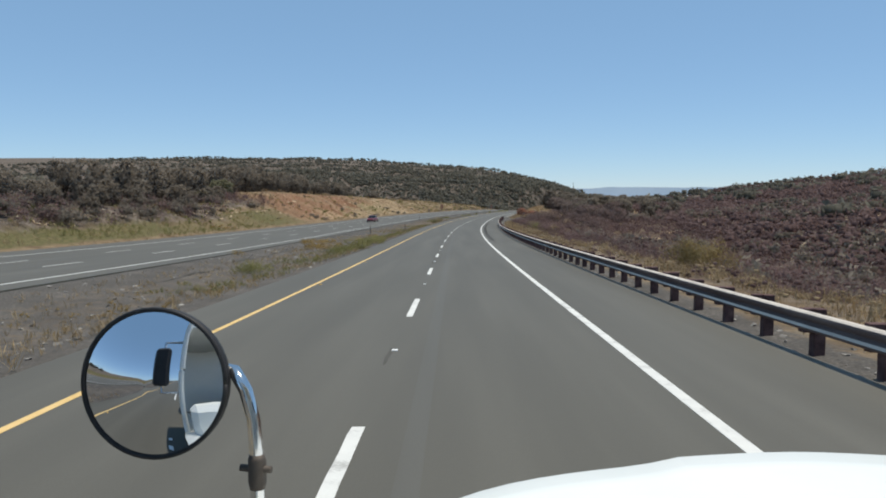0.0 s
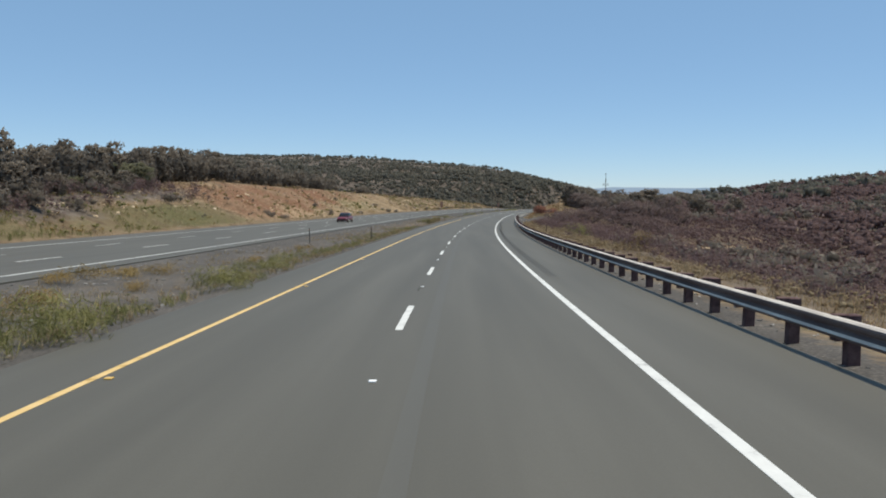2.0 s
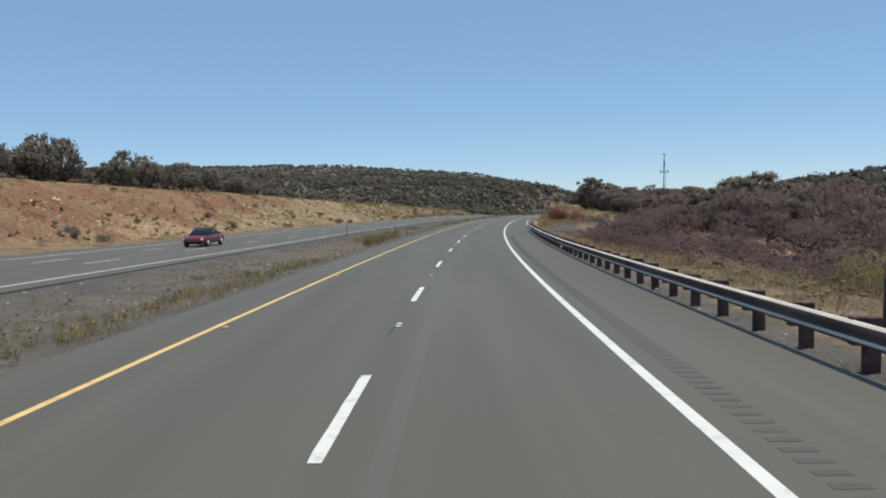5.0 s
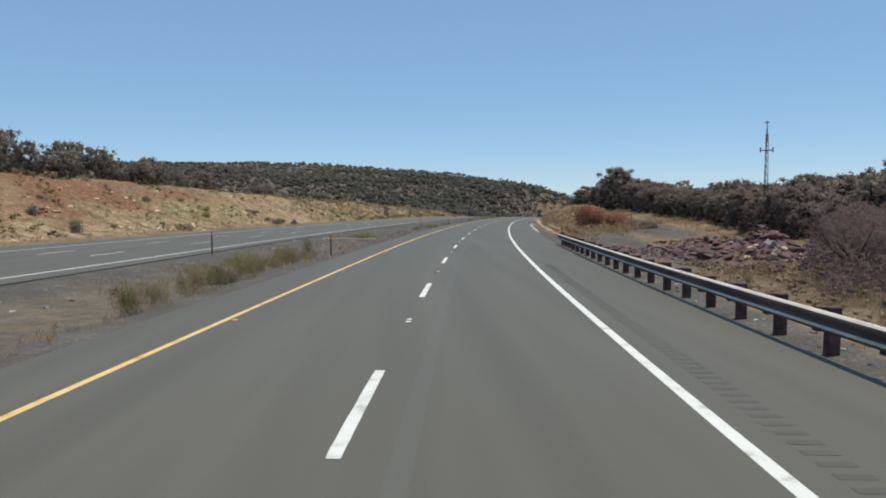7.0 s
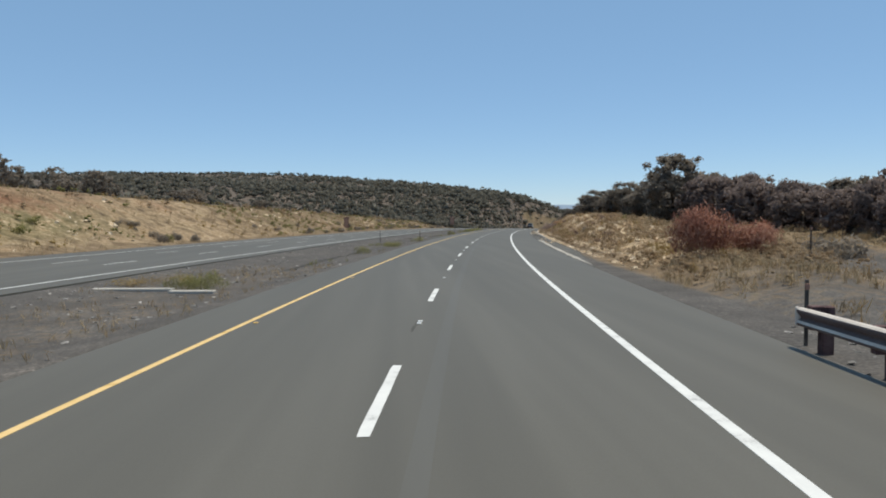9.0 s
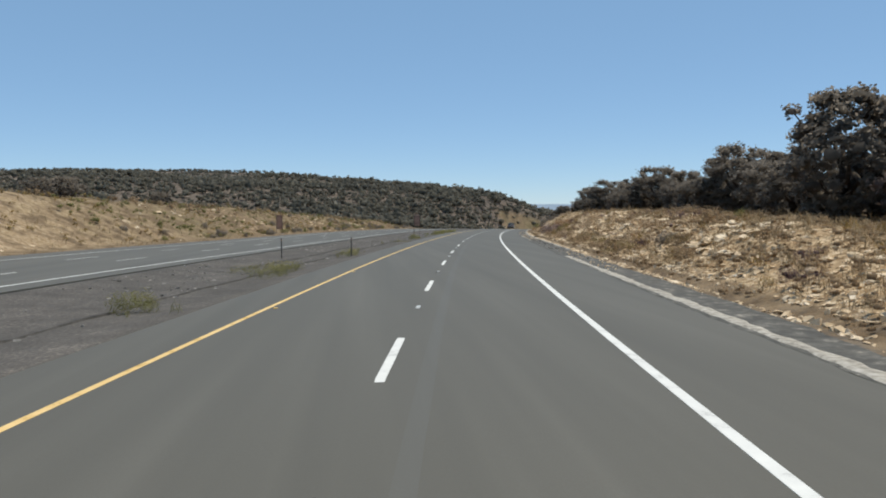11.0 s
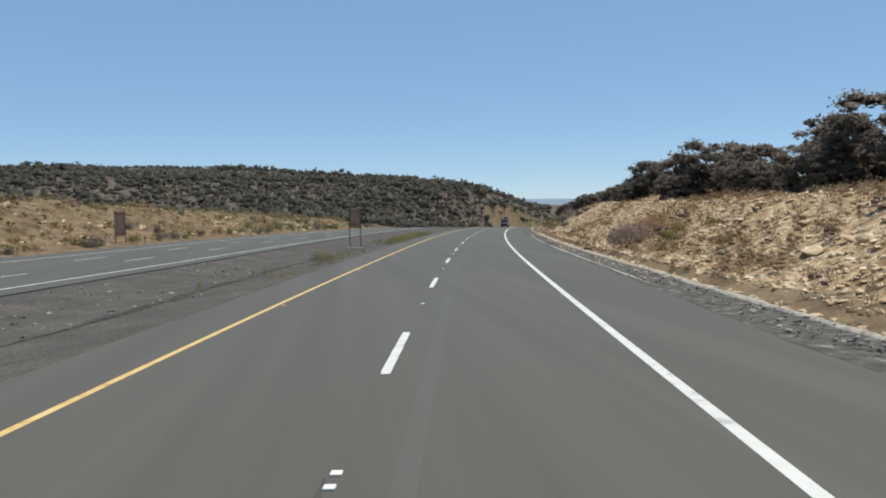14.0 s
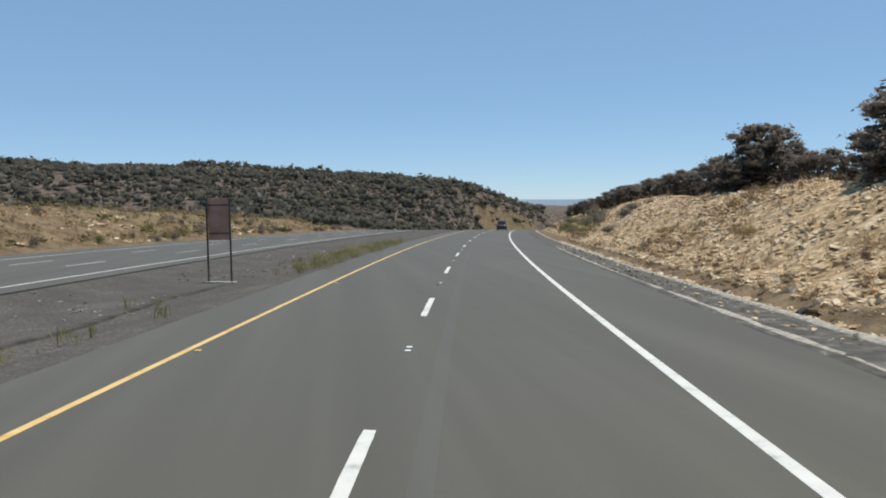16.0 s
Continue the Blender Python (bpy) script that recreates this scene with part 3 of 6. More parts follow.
# rumble grooves cut along the right shoulder
def grooves(s0, s1, u):
    v, f = [], []
    for s in np.arange(s0, s1, 0.30):
        b = len(v)
        for ds, du in ((0, -0.16), (0, 0.16), (0.13, 0.16), (0.13, -0.16)):
            x, y, _ = line_at(s + ds, u + du)
            v.append((float(x), float(y), float(road_z(s + ds, u + du)) + 0.003))
        f.append((b, b + 1, b + 2, b + 3))
    return mesh("rumble_strip", v, np.array(f), [M_rumble])


M_rumble = material("ground_grooves", [(0.3, (0.070, 0.066, 0.054)), (0.6, (0.080, 0.075, 0.062)), (0.8, (0.092, 0.087, 0.072))], 2.0, 0.7, 0.3, 60.0, spec=0.5)
tagged(part("rumble_strip", grooves(60, 157, 4.27), road, "row of ground grooves in the asphalt"), kind="stuff")


def scrape(seed):
    rng = np.random.RandomState(seed)
    y = np.linspace(-0.9, 0.5, 7)
    v = []
    for k in range(7):
        w = 0.03 * math.sin(math.pi * (k + 0.6) / 7.2) + 0.006
        c = -0.05 + rng.uniform(-0.012, 0.012)
        v += [(c - w, y[k], 0.003), (c + w, y[k], 0.003)]
    return mesh("scrape_mark", v, [(2 * k, 2 * k + 1, 2 * k + 3, 2 * k + 2) for k in range(6)], [M_scuff])


scr = scrape(3)
for k in range(-1, 28, 2):
    lay("scrape_mark", scr, road, k * CYCLE - 5.0, 0.0)

# polished wheel tracks and a sealed seam
M_track = material("polished_asphalt", [(0.25, (0.088, 0.082, 0.067)), (0.5, (0.101, 0.095, 0.078)), (0.75, (0.116, 0.110, 0.091))], 1.1, 0.70, 0.15, 45.0, spec=0.5, dist=0.006, stretch=0.035)
part("seam", strip("seam", -40, 480, 0.50, 0.72, 0.002, 0.002, M_track, 4), road, "pale worn seam")

# gutter and low kerb at the foot of the cutting
M_gutter = material("cracked_gutter_asphalt", [(0.3, (0.062, 0.058, 0.05)), (0.47, (0.09, 0.085, 0.074)), (0.6, (0.125, 0.118, 0.102)), (0.76, (0.30, 0.27, 0.225))], 3.2, 0.92, 0.3, 12.0)


M_worn = material("worn_stained_concrete", [(0.28, (0.19, 0.172, 0.143)), (0.45, (0.33, 0.30, 0.25)), (0.6, (0.43, 0.395, 0.335)), (0.75, (0.52, 0.48, 0.42))], 6.0, 0.92, 0.5, 16.0)


def rag(s0, s1, u, wide, lift, mat, seed, step=0.8, jag=0.06, gaps=False, taper=0.0):
    """A ragged band along the road edge."""
    rng = np.random.RandomState(seed)
    s = np.arange(s0, s1, step)
    a, b = u - wide / 2 + rng.uniform(-jag, jag, len(s)), u + wide / 2 + rng.uniform(-jag, jag, len(s))
    if taper:
        k = np.clip((s - s0) / taper, 0.01, 1)
        a, b = 6.42 + (a - 6.42) * k, 6.42 + (b - 6.42) * k
    if gaps:
        k = np.clip(1.0 + 1.3 * rough(s, 0 * s + seed, 5.0), 0.12, 1) * np.clip((s - s0) / 6.0, 0.02, 1)
        a, b = u + (a - u) * k, u + (b - u) * k
    v = []
    for uu, l in ((a - 0.05, 0.0), (a, lift), (b, lift * 0.9), (b + 0.06, -0.12)):
        x, y, _ = line_at(s, uu)
        v.append(np.stack([x, y, road_z(s, uu) + l + 0.003 + rng.uniform(-0.006, 0.006, len(s))], -1))
    v = np.stack(v, 1).reshape(-1, 3)
    i = np.arange(len(s) - 1)[:, None] * 4
    f = np.concatenate([i + np.array([k, k + 1, k + 5, k + 4]) for k in range(3)])
    caps = np.array([[3, 2, 1, 0], [len(v) - 4, len(v) - 3, len(v) - 2, len(v) - 1]])
    return mesh("band", v, np.concatenate([f, caps]), [mat], True)


tagged(new("kerb", rag(198, 238, 6.56, 0.26, 0.03, M_worn, 4, step=0.35, jag=0.06, gaps=True)), "pale crumbling kerb at the edge of the shoulder", "kerb", kind="structure")
tagged(new("kerb", rag(268, 330, 6.55, 0.13, 0.02, M_worn, 1, jag=0.05, gaps=True)), "low pale worn concrete kerb along the shoulder", "kerb", kind="structure")
tagged(new("gutter", rag(196, 420, 7.0, 1.32, 0.012, M_gutter, 2, jag=0.06, taper=16.0)), "dark cracked asphalt gutter beside the shoulder", "gutter", kind="structure")
tagged(new("kerb", rag(246, 420, 7.72, 0.2, 0.05, M_worn, 3, gaps=True)), "low pale kerb at the foot of the cutting", "kerb", kind="structure")

# broken edges of old pavement in the gravel median
M_crust = material("crumbled_asphalt_edge", [(0.25, (0.035, 0.031, 0.027)), (0.5, (0.065, 0.058, 0.05)), (0.7, (0.10, 0.09, 0.078))], 3.0, 0.95, 0.6, 18.0)


def crust(s0, s1, u, seed):
    """A low crumbling ridge lying on the gravel, broken by gaps."""
    rng = np.random.RandomState(seed)
    s = np.arange(s0, s1, 0.5)
    mid = u + 0.25 * rough(s, 0 * s + seed * 7.0, 6.0) + 0.08 * rough(s, 0 * s + 3.0, 1.3)
    half_w = np.clip(0.16 + 0.12 * rough(s, 0 * s + seed * 3.0, 4.0) + rng.uniform(-0.04, 0.04, len(s)), 0.015, 1) * np.clip(np.minimum(s - s0, s[-1] - s) / 3.0, 0.05, 1)
    v = []
    for uu, l in ((mid - half_w, -0.03), (mid - half_w * 0.6, 0.045), (mid + half_w * 0.6, 0.05), (mid + half_w, -0.03)):
        x, y, _ = line_at(s, uu)
        v.append(np.stack([x, y, ground_z(x, y) + np.where(l > 0, l * np.clip(half_w / 0.15, 0.1, 1.2), l)], -1))
    v = np.stack(v, 1).reshape(-1, 3)
    i = np.arange(len(s) - 1)[:, None] * 4
    return mesh("crust", v, np.concatenate([i + np.array([k, k + 1, k + 5, k + 4]) for k in range(3)]), [M_crust])


for s0, s1, u, seed in ((20, 32, -10.0, 1), (34, 50, -10.9, 2), (196, 250, -7.9, 3), (254, 304, -7.8, 4), (232, 262, -9.6, 5)):
    tagged(new("pavement_crust", crust(s0, s1, u, seed)), "dark crumbling edge of old asphalt in gravel", "pavement edge")

# ---- guard rail ----
RAIL_U, RAIL_END = 6.45, 175.2


def rail_piece(s0, s1):
    prof = [(0.0, 0.70), (-0.04, 0.692), (-0.075, 0.665), (-0.083, 0.635), (-0.06, 0.59), (-0.012, 0.55), (-0.010, 0.525), (-0.06, 0.49), (-0.083, 0.45), (-0.075, 0.425), (-0.04, 0.398), (0.0, 0.385)]
    prof = prof + [(du + 0.006, z) for du, z in prof[::-1]]
    n = 5
    s = np.linspace(s0, s1, n)
    v = []
    for si in s:
        for du, z in prof:
            x, y, _ = line_at(si, RAIL_U + du)
            v.append((float(x), float(y), float(road_z(si, RAIL_U)) + z - 0.03))
    m = len(prof)
    f = [(i * m + k, i * m + (k + 1) % m, (i + 1) * m + (k + 1) % m, (i + 1) * m + k) for i in range(n - 1) for k in range(m)]
    # top edge and lower rib coloured as lit, all other faces as shaded
    lit_faces = {0, 1, 7}
    kinds = [0 if k in lit_faces else 1 for i in range(n - 1) for k in range(m)] + [1, 1]
    f += [tuple(range(m)), tuple(range((n - 1) * m, n * m))[::-1]]
    return mesh("beam", v, f, [M_zinc, M_rail_shade], index=kinds)


rail = empty("guard_rail", Matrix())
tagged(rail, "galvanised steel guard rail on dark wooden posts", "guard rail")
sec = 3.81
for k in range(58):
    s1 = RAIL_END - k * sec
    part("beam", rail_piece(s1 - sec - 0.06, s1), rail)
post_me = solid("post", boxes([((0.285, 0, -0.135), (0.19, 0.17, 1.70))], 0.012), M_wood)
block_me = solid("block", boxes([((0.095, 0, 0.53), (0.185, 0.16, 0.38))], 0.008), M_wood)
rng = np.random.RandomState(8)
for k in range(116):
    s = RAIL_END - 0.25 - k * 1.905
    m = placed(s, RAIL_U, 0, rng.uniform(-4, 4), True) @ pose(0.0, 0, rng.uniform(-0.03, 0.02) - 0.02, rng.uniform(-1.5, 1.5), rng.uniform(-1.5, 1.5), 0)
    for nm, me_ in (("post", post_me), ("block", block_me)):
        ob = new(nm, me_)
        ob.parent = rail
        ob.matrix_world = m
ob = part("end_shoe", solid("end_shoe", boxes([((0.0, 0.06, 0.51), (0.05, 0.14, 0.32))], 0.02), M_zinc), rail, "blunt galvanised rail end")
ob.matrix_world = placed(RAIL_END, RAIL_U - 0.03, 0, 0, True)


# ---- marker posts ----
def marker(s, u, tall, lean=0.0):
    base = empty("marker_post", placed(s, u, -0.02) @ pose(0, 0, 0, lean, lean * 0.6, 0))
    part("post", solid("post", boxes([((0, 0, tall / 2 - 0.2), (0.065, 0.03, tall + 0.4))], 0.006), M_steel), base)
    part("reflector", solid("reflector", boxes([((0, -0.022, tall - 0.12), (0.075, 0.012, 0.11))], 0.004), M_signback), base, "small dull reflector plate")
    return tagged(base, "thin dark steel marker post beside the road", "marker post", "marker posts")


for s, u, tall, lean in ((91.5, -6.2, 1.15, 1), (88.5, -10.3, 1.15, -2), (164.4, -6.0, 1.05, 0), (164.6, -12.2, 1.2, 1), (242.3, -6.1, 1.2, 1), (242.2, -10.4, 1.25, -1), (103.0, 8.2, 1.3, 1), (175.7, 6.75, 1.15, 0), (192.3, 14.1, 1.4, 1)):
    marker(s, u, tall, lean)


# ---- signs seen from behind ----
def sign(s, u, wide, low, high, turn, label):
    base = empty("road_sign", placed(s, u, 0, turn))
    for x in (-wide / 2, wide / 2):
        part("post", solid("post", boxes([((x, 0, high / 2 - 0.2), (0.06, 0.06, high + 0.4))], 0.008), M_steel), base)
    part("panel", solid("panel", boxes([((0, 0.05, (low + high) / 2), (wide * 0.92, 0.02, high - low))], 0.006), M_signback), base, "brown-painted panel back")
    for z in (low + 0.25, high - 0.25):
        part("brace", solid("brace", boxes([((0, 0.033, z), (wide * 1.04, 0.018, 0.045))], 0.004), M_steel), base)
    part("footing", solid("footing", boxes([((0, 0, 0.0), (wide + 0.35, 0.3, 0.08))], 0.02), M_concrete), base)
    return tagged(base, label, "road sign", "road signs")


sign(303.1, -8.3, 0.86, 1.58, 3.12, 0, "tall narrow brown road sign on two steel posts")
sign(309.5, -30.6, 0.95, 0.7, 2.9, 0, "brown road sign on two posts by the bank")

# ---- lattice mast ----
mast = empty("lattice_mast", placed(188.5, 24.0))
tagged(mast, "slender grey lattice mast with a short cross arm", "mast")
TOP = 8.6
legs = []
for k in range(3):
    a = 2 * math.pi * k / 3
    p0, p1 = (0.2 * math.cos(a), 0.2 * math.sin(a), -0.3), (0.1 * math.cos(a), 0.1 * math.sin(a), TOP - 0.9)
    part("leg", tubes("leg", [([p0, p1], [0.03, 0.024])], M_steel, 6), mast)
    legs.append((Vector(p0), Vector(p1)))
for i in range(14):
    f0, f1 = i / 14, (i + 1) / 14
    for k in range(3):
        a, b = legs[k], legs[(k + 1) % 3]
        part("strut", tubes("strut", [([a[0].lerp(a[1], f0), b[0].lerp(b[1], f1)], [0.011, 0.011])], M_steel, 4), mast)
part("cross_arm", tubes("cross_arm", [([(-0.5, 0, 6.4), (0.5, 0, 6.4)], [0.04, 0.04])], M_steel, 6), mast)
for x in (-0.48, 0.48):
    part("insulator", tubes("insulator", [([(x, 0, 6.25), (x, 0, 6.65)], [0.05, 0.05])], M_steel, 6), mast)
part("spire", tubes("spire", [([(0, 0, TOP - 1.6), (0, 0, TOP)], [0.06, 0.04])], M_steel, 6), mast)
part("aerial", tubes("aerial", [([(-0.2, 0, TOP), (0.2, 0, TOP)], [0.04, 0.04]), ([(0, 0, TOP - 0.2), (0, 0, TOP + 0.15)], [0.03, 0.03])], M_steel, 6), mast)


# ---- trees ----
def tree_kind(seed, tall, wide, gaps=0.0, low=0.06, sprays=9, fine=0.034, leaf=None, narrow=0.75, heartwood=0.6):
    """Trunk and crown meshes of a scrubby evergreen."""
    rng = np.random.RandomState(seed)
    limbs, tips = [], []
    trunk_top = tall * 0.55
    limbs.append(([(0, 0, -0.4), (rng.uniform(-0.15, 0.15), rng.uniform(-0.15, 0.15), tall * 0.25), (rng.uniform(-0.3, 0.3), rng.uniform(-0.3, 0.3), trunk_top)], [0.055 * tall ** 0.8, 0.045 * tall ** 0.8, 0.02 * tall ** 0.8]))
    for k in range(9):
        a = 2 * math.pi * k / 9 + rng.uniform(-0.3, 0.3)
        h0 = tall * rng.uniform(0.1, 0.45)
        r = wide * 0.5 * rng.uniform(0.5, 0.85)
        h1 = tall * rng.uniform(0.35, 0.9)
        p0, p2 = np.array([0, 0, h0]), np.array([r * math.cos(a), r * math.sin(a), h1])
        p1 = (p0 + p2) / 2 + np.array([0, 0, -0.12 * tall * rng.rand()])
        limbs.append(([tuple(p0), tuple(p1), tuple(p2)], [0.03 * tall ** 0.8, 0.02 * tall ** 0.8, 0.008]))
        tips += [p2, (p1 + p2) / 2]
    cl = []
    n = int(130 * (1 - gaps))
    bumps = [(rng.uniform(0, 6.28), rng.uniform(0.3, 0.85), rng.uniform(0.12, 0.3)) for _ in range(5)]
    while len(cl) < n:
        z = rng.uniform(low, 0.93)
        prof = math.sqrt(max(0.0, 1 - ((z - 0.40) / 0.58) ** 2))
        a = rng.uniform(0, 2 * math.pi)
        lump = 0.94 + sum(k * (math.exp(-((a - b + 3.14) % 6.28 - 3.14) ** 2 / 0.3 - (z - c) ** 2 / 0.03) - 0.2) for b, c, k in bumps)
        r = wide * 0.5 * prof * lump * rng.uniform(0.25, 1.0) ** 0.5
        cl.append((r * math.cos(a), r * math.sin(a), z * tall))
    cl = np.array(cl + [tuple(p) for p in tips])
    rad = rng.uniform(0.04, 0.095, len(cl)) * (wide + tall) * 0.5
    v, f, nn = leaves(rng, cl, rad * 1.15, sprays, fine * (wide + tall) * 0.5 + 0.02, 0.85, narrow, inner=0.3, heart=(0, 0, tall * 0.4))
    if heartwood:
        v, f, nn = bushy((v, f, nn), cores(rng, cl, rad * heartwood, 0.85, sprays > 15, (0, 0, tall * 0.4)))
    return tubes("trunk", limbs, M_bark, 6), mesh("crown", v, f, [leaf or M_juniper], True, normals=nn)


KINDS = [tree_kind(11, 4.5, 4.6), tree_kind(12, 5.0, 4.2), tree_kind(13, 3.6, 4.2), tree_kind(14, 5.6, 4.4, 0.35), tree_kind(15, 4.0, 3.4), tree_kind(16, 5.2, 5.6, 0.1)]
NEAR = [tree_kind(11, 4.5, 4.6, sprays=54, fine=0.0155), tree_kind(12, 5.0, 4.2, sprays=54, fine=0.0155), tree_kind(13, 3.6, 4.2, sprays=54, fine=0.0155), tree_kind(14, 5.6, 4.4, 0.3, sprays=54, fine=0.0155), tree_kind(15, 4.0, 3.4, sprays=54, fine=0.0155), tree_kind(16, 5.2, 5.6, 0.1, sprays=54, fine=0.0155)]
GREENER = tree_kind(13, 3.6, 4.2, low=0.02, sprays=20, fine=0.026, leaf=M_olivejuniper)
BROWN = [tree_kind(51, 3.6, 4.4, 0.35, sprays=30, fine=0.026, leaf=M_greybrush, narrow=0.16, heartwood=0), tree_kind(52, 3.2, 4.0, 0.45, sprays=30, fine=0.026, leaf=M_greybrush, narrow=0.16, heartwood=0)]
SIZES = [(4.5, 4.6), (5.0, 4.2), (3.6, 4.2), (5.6, 4.4), (4.0, 3.4), (5.2, 5.6)]
SPREAD = "dark evergreen juniper with a broad rounded crown", "dark evergreen juniper with a dense crown", "low round juniper bush spreading on dry soil", "tall juniper with gaps in its open crown", "small dark juniper on dry ground", "wide many-lobed juniper on the bank top"


def tree(s, u, tall, kind, wide=None, turn=0.0, group="roadside junipers", kinds=None):
    x, y, z, _ = spot(s, u)
    k = tall / SIZES[kind][0]
    w = (wide or SIZES[kind][1] * k) / SIZES[kind][1]
    base = new("juniper_tree")
    base.matrix_world = pose(x, y, z - 0.1, 0, 0, turn) @ Matrix.Diagonal((w, w, k, 1))
    for nm, me_ in zip(("trunk", "crown"), (kinds or KINDS)[kind]):
        part(nm, me_, base)
    return tagged(base, SPREAD[kind], "tree", group)


def by_top(s, u, top, kind, wide, turn=0.0, kinds=None):
    """A tree whose top stands so high over the road beside it."""
    x, y, z, _ = spot(s, u)
    return tree(s, u, max(2.0, 1.04 * (float(np.interp(s, S, ZC)) + top - z)), kind, wide, turn, kinds=kinds)


# on the right, from the hollow to the top of the cutting
for row in ((231.5, 18.2, 8.0, 1, 6.2), (236, 22, 6.6, 0, 6), (228, 24, 5.8, 5, 6), (240, 19.5, 5.4, 0, 5.0), (222, 26, 4.6, 2, 5), (214, 29, 4.6, 0, 6), (205, 31, 4.4, 5, 6), (246, 21, 5.8, 2, 5.5), (236, 27, 5.4, 5, 6),
            (256.7, 22.3, 7.9, 5, 8.6), (251.5, 23.5, 6.9, 0, 6.2), (262, 24, 7.3, 1, 6.5), (268, 24, 6.4, 2, 5.5), (266, 29, 7.0, 0, 6), (258, 19.5, 5.4, 2, 5),
            (283.6, 21.6, 8.2, 5, 8.6), (278.5, 23.5, 7.3, 0, 6.4), (289.5, 22.5, 7.4, 1, 6.2), (274, 22, 6.0, 2, 5), (284, 18.8, 5.6, 2, 5),
            (304.5, 19.4, 7.8, 5, 9.6), (299.5, 21.0, 7.0, 1, 6.6), (309, 19.8, 6.4, 0, 5.4), (303, 16.8, 5.2, 2, 5.0), (296, 19.5, 5.6, 2, 5),
            (321.5, 18.2, 7.5, 1, 5.6), (325, 19.6, 6.7, 0, 5), (317, 19.5, 5.6, 2, 4.5), (321, 16.4, 5.2, 2, 4.0), (330.5, 18.6, 6.3, 1, 4.6), (336.5, 19, 6.0, 0, 4.8), (344.5, 19.5, 6.2, 2, 4.5), (352.5, 20.5, 6.4, 5, 5), (361.5, 20, 6.4, 0, 5), (369.5, 21, 6.6, 1, 5), (377.5, 20, 6.4, 1, 5), (393.5, 21, 6.4, 0, 6),
            (352, 15.5, 4.9, 2, 4), (362, 15.2, 4.7, 0, 4), (372, 14.8, 4.4, 2, 4), (384, 14.2, 4.2, 4, 4), (398, 13.8, 4.0, 2, 4), (176, 29, 5.4, 5, 7), (182, 31, 5.9, 1, 5), (188, 27, 5, 1, 5), (172, 25, 4.4, 2, 5), (166, 27, 5.2, 0, 6), (194, 33, 4.6, 0, 6), (169, 30, 5.8, 0, 6), (186, 36, 5, 5, 7), (200, 35, 5, 0, 6), (210, 34, 5, 1, 6), (218, 32, 5, 5, 6), (226, 31, 5.4, 0, 6)):
    by_top(*row[:3], row[3], row[4], int(row[0] * 37) % 360, NEAR)
# tall leafless brush before the rubble
for k, (s, u, tall, wide) in enumerate(((158, 24, 3.6, 4.6), (151, 21.5, 3.0, 4.4), (154, 25, 3.8, 5), (148, 23.5, 3.2, 5), (146, 20, 2.4, 4), (142, 24.5, 3.2, 5), (161, 28, 3.8, 5), (138, 22, 2.8, 4.5), (134, 25, 3.2, 5), (152, 18.5, 2.4, 3.6), (130, 21, 2.4, 4.4), (126, 25, 3.0, 5), (165, 25, 3.0, 4), (146, 13.2, 2.2, 3), (149, 14.4, 2.6, 3.4), (152.5, 15.8, 2.8, 3.6), (156, 17.6, 3.0, 4), (159.5, 20, 3.2, 4), (143, 12.8, 2.0, 3), (163, 22.5, 3.0, 4), (148.5, 11.8, 2.1, 2.8), (151, 13.2, 2.6, 3.4), (154, 14.8, 2.7, 3.6), (157, 17.0, 2.9, 4), (160.5, 18.4, 2.7, 3.6), (160, 27.5, 4.6, 6), (155, 30.5, 4.8, 6), (150, 28, 4.0, 5), (145, 30, 4.0, 5.5))):
    x, y, z, _ = spot(s, u)
    b = k % 2
    base = new("brush_tree")
    base.matrix_world = pose(x, y, z - 0.1, 0, 0, k * 71 % 360) @ Matrix.Diagonal((wide / 4.2, wide / 4.2, tall / 3.4, 1))
    for nm, me_ in zip(("trunk", "crown"), BROWN[b]):
        part(nm, me_, base)
    tagged(base, "tall grey-brown leafless brush on dry ground", "bush", "roadside brush")
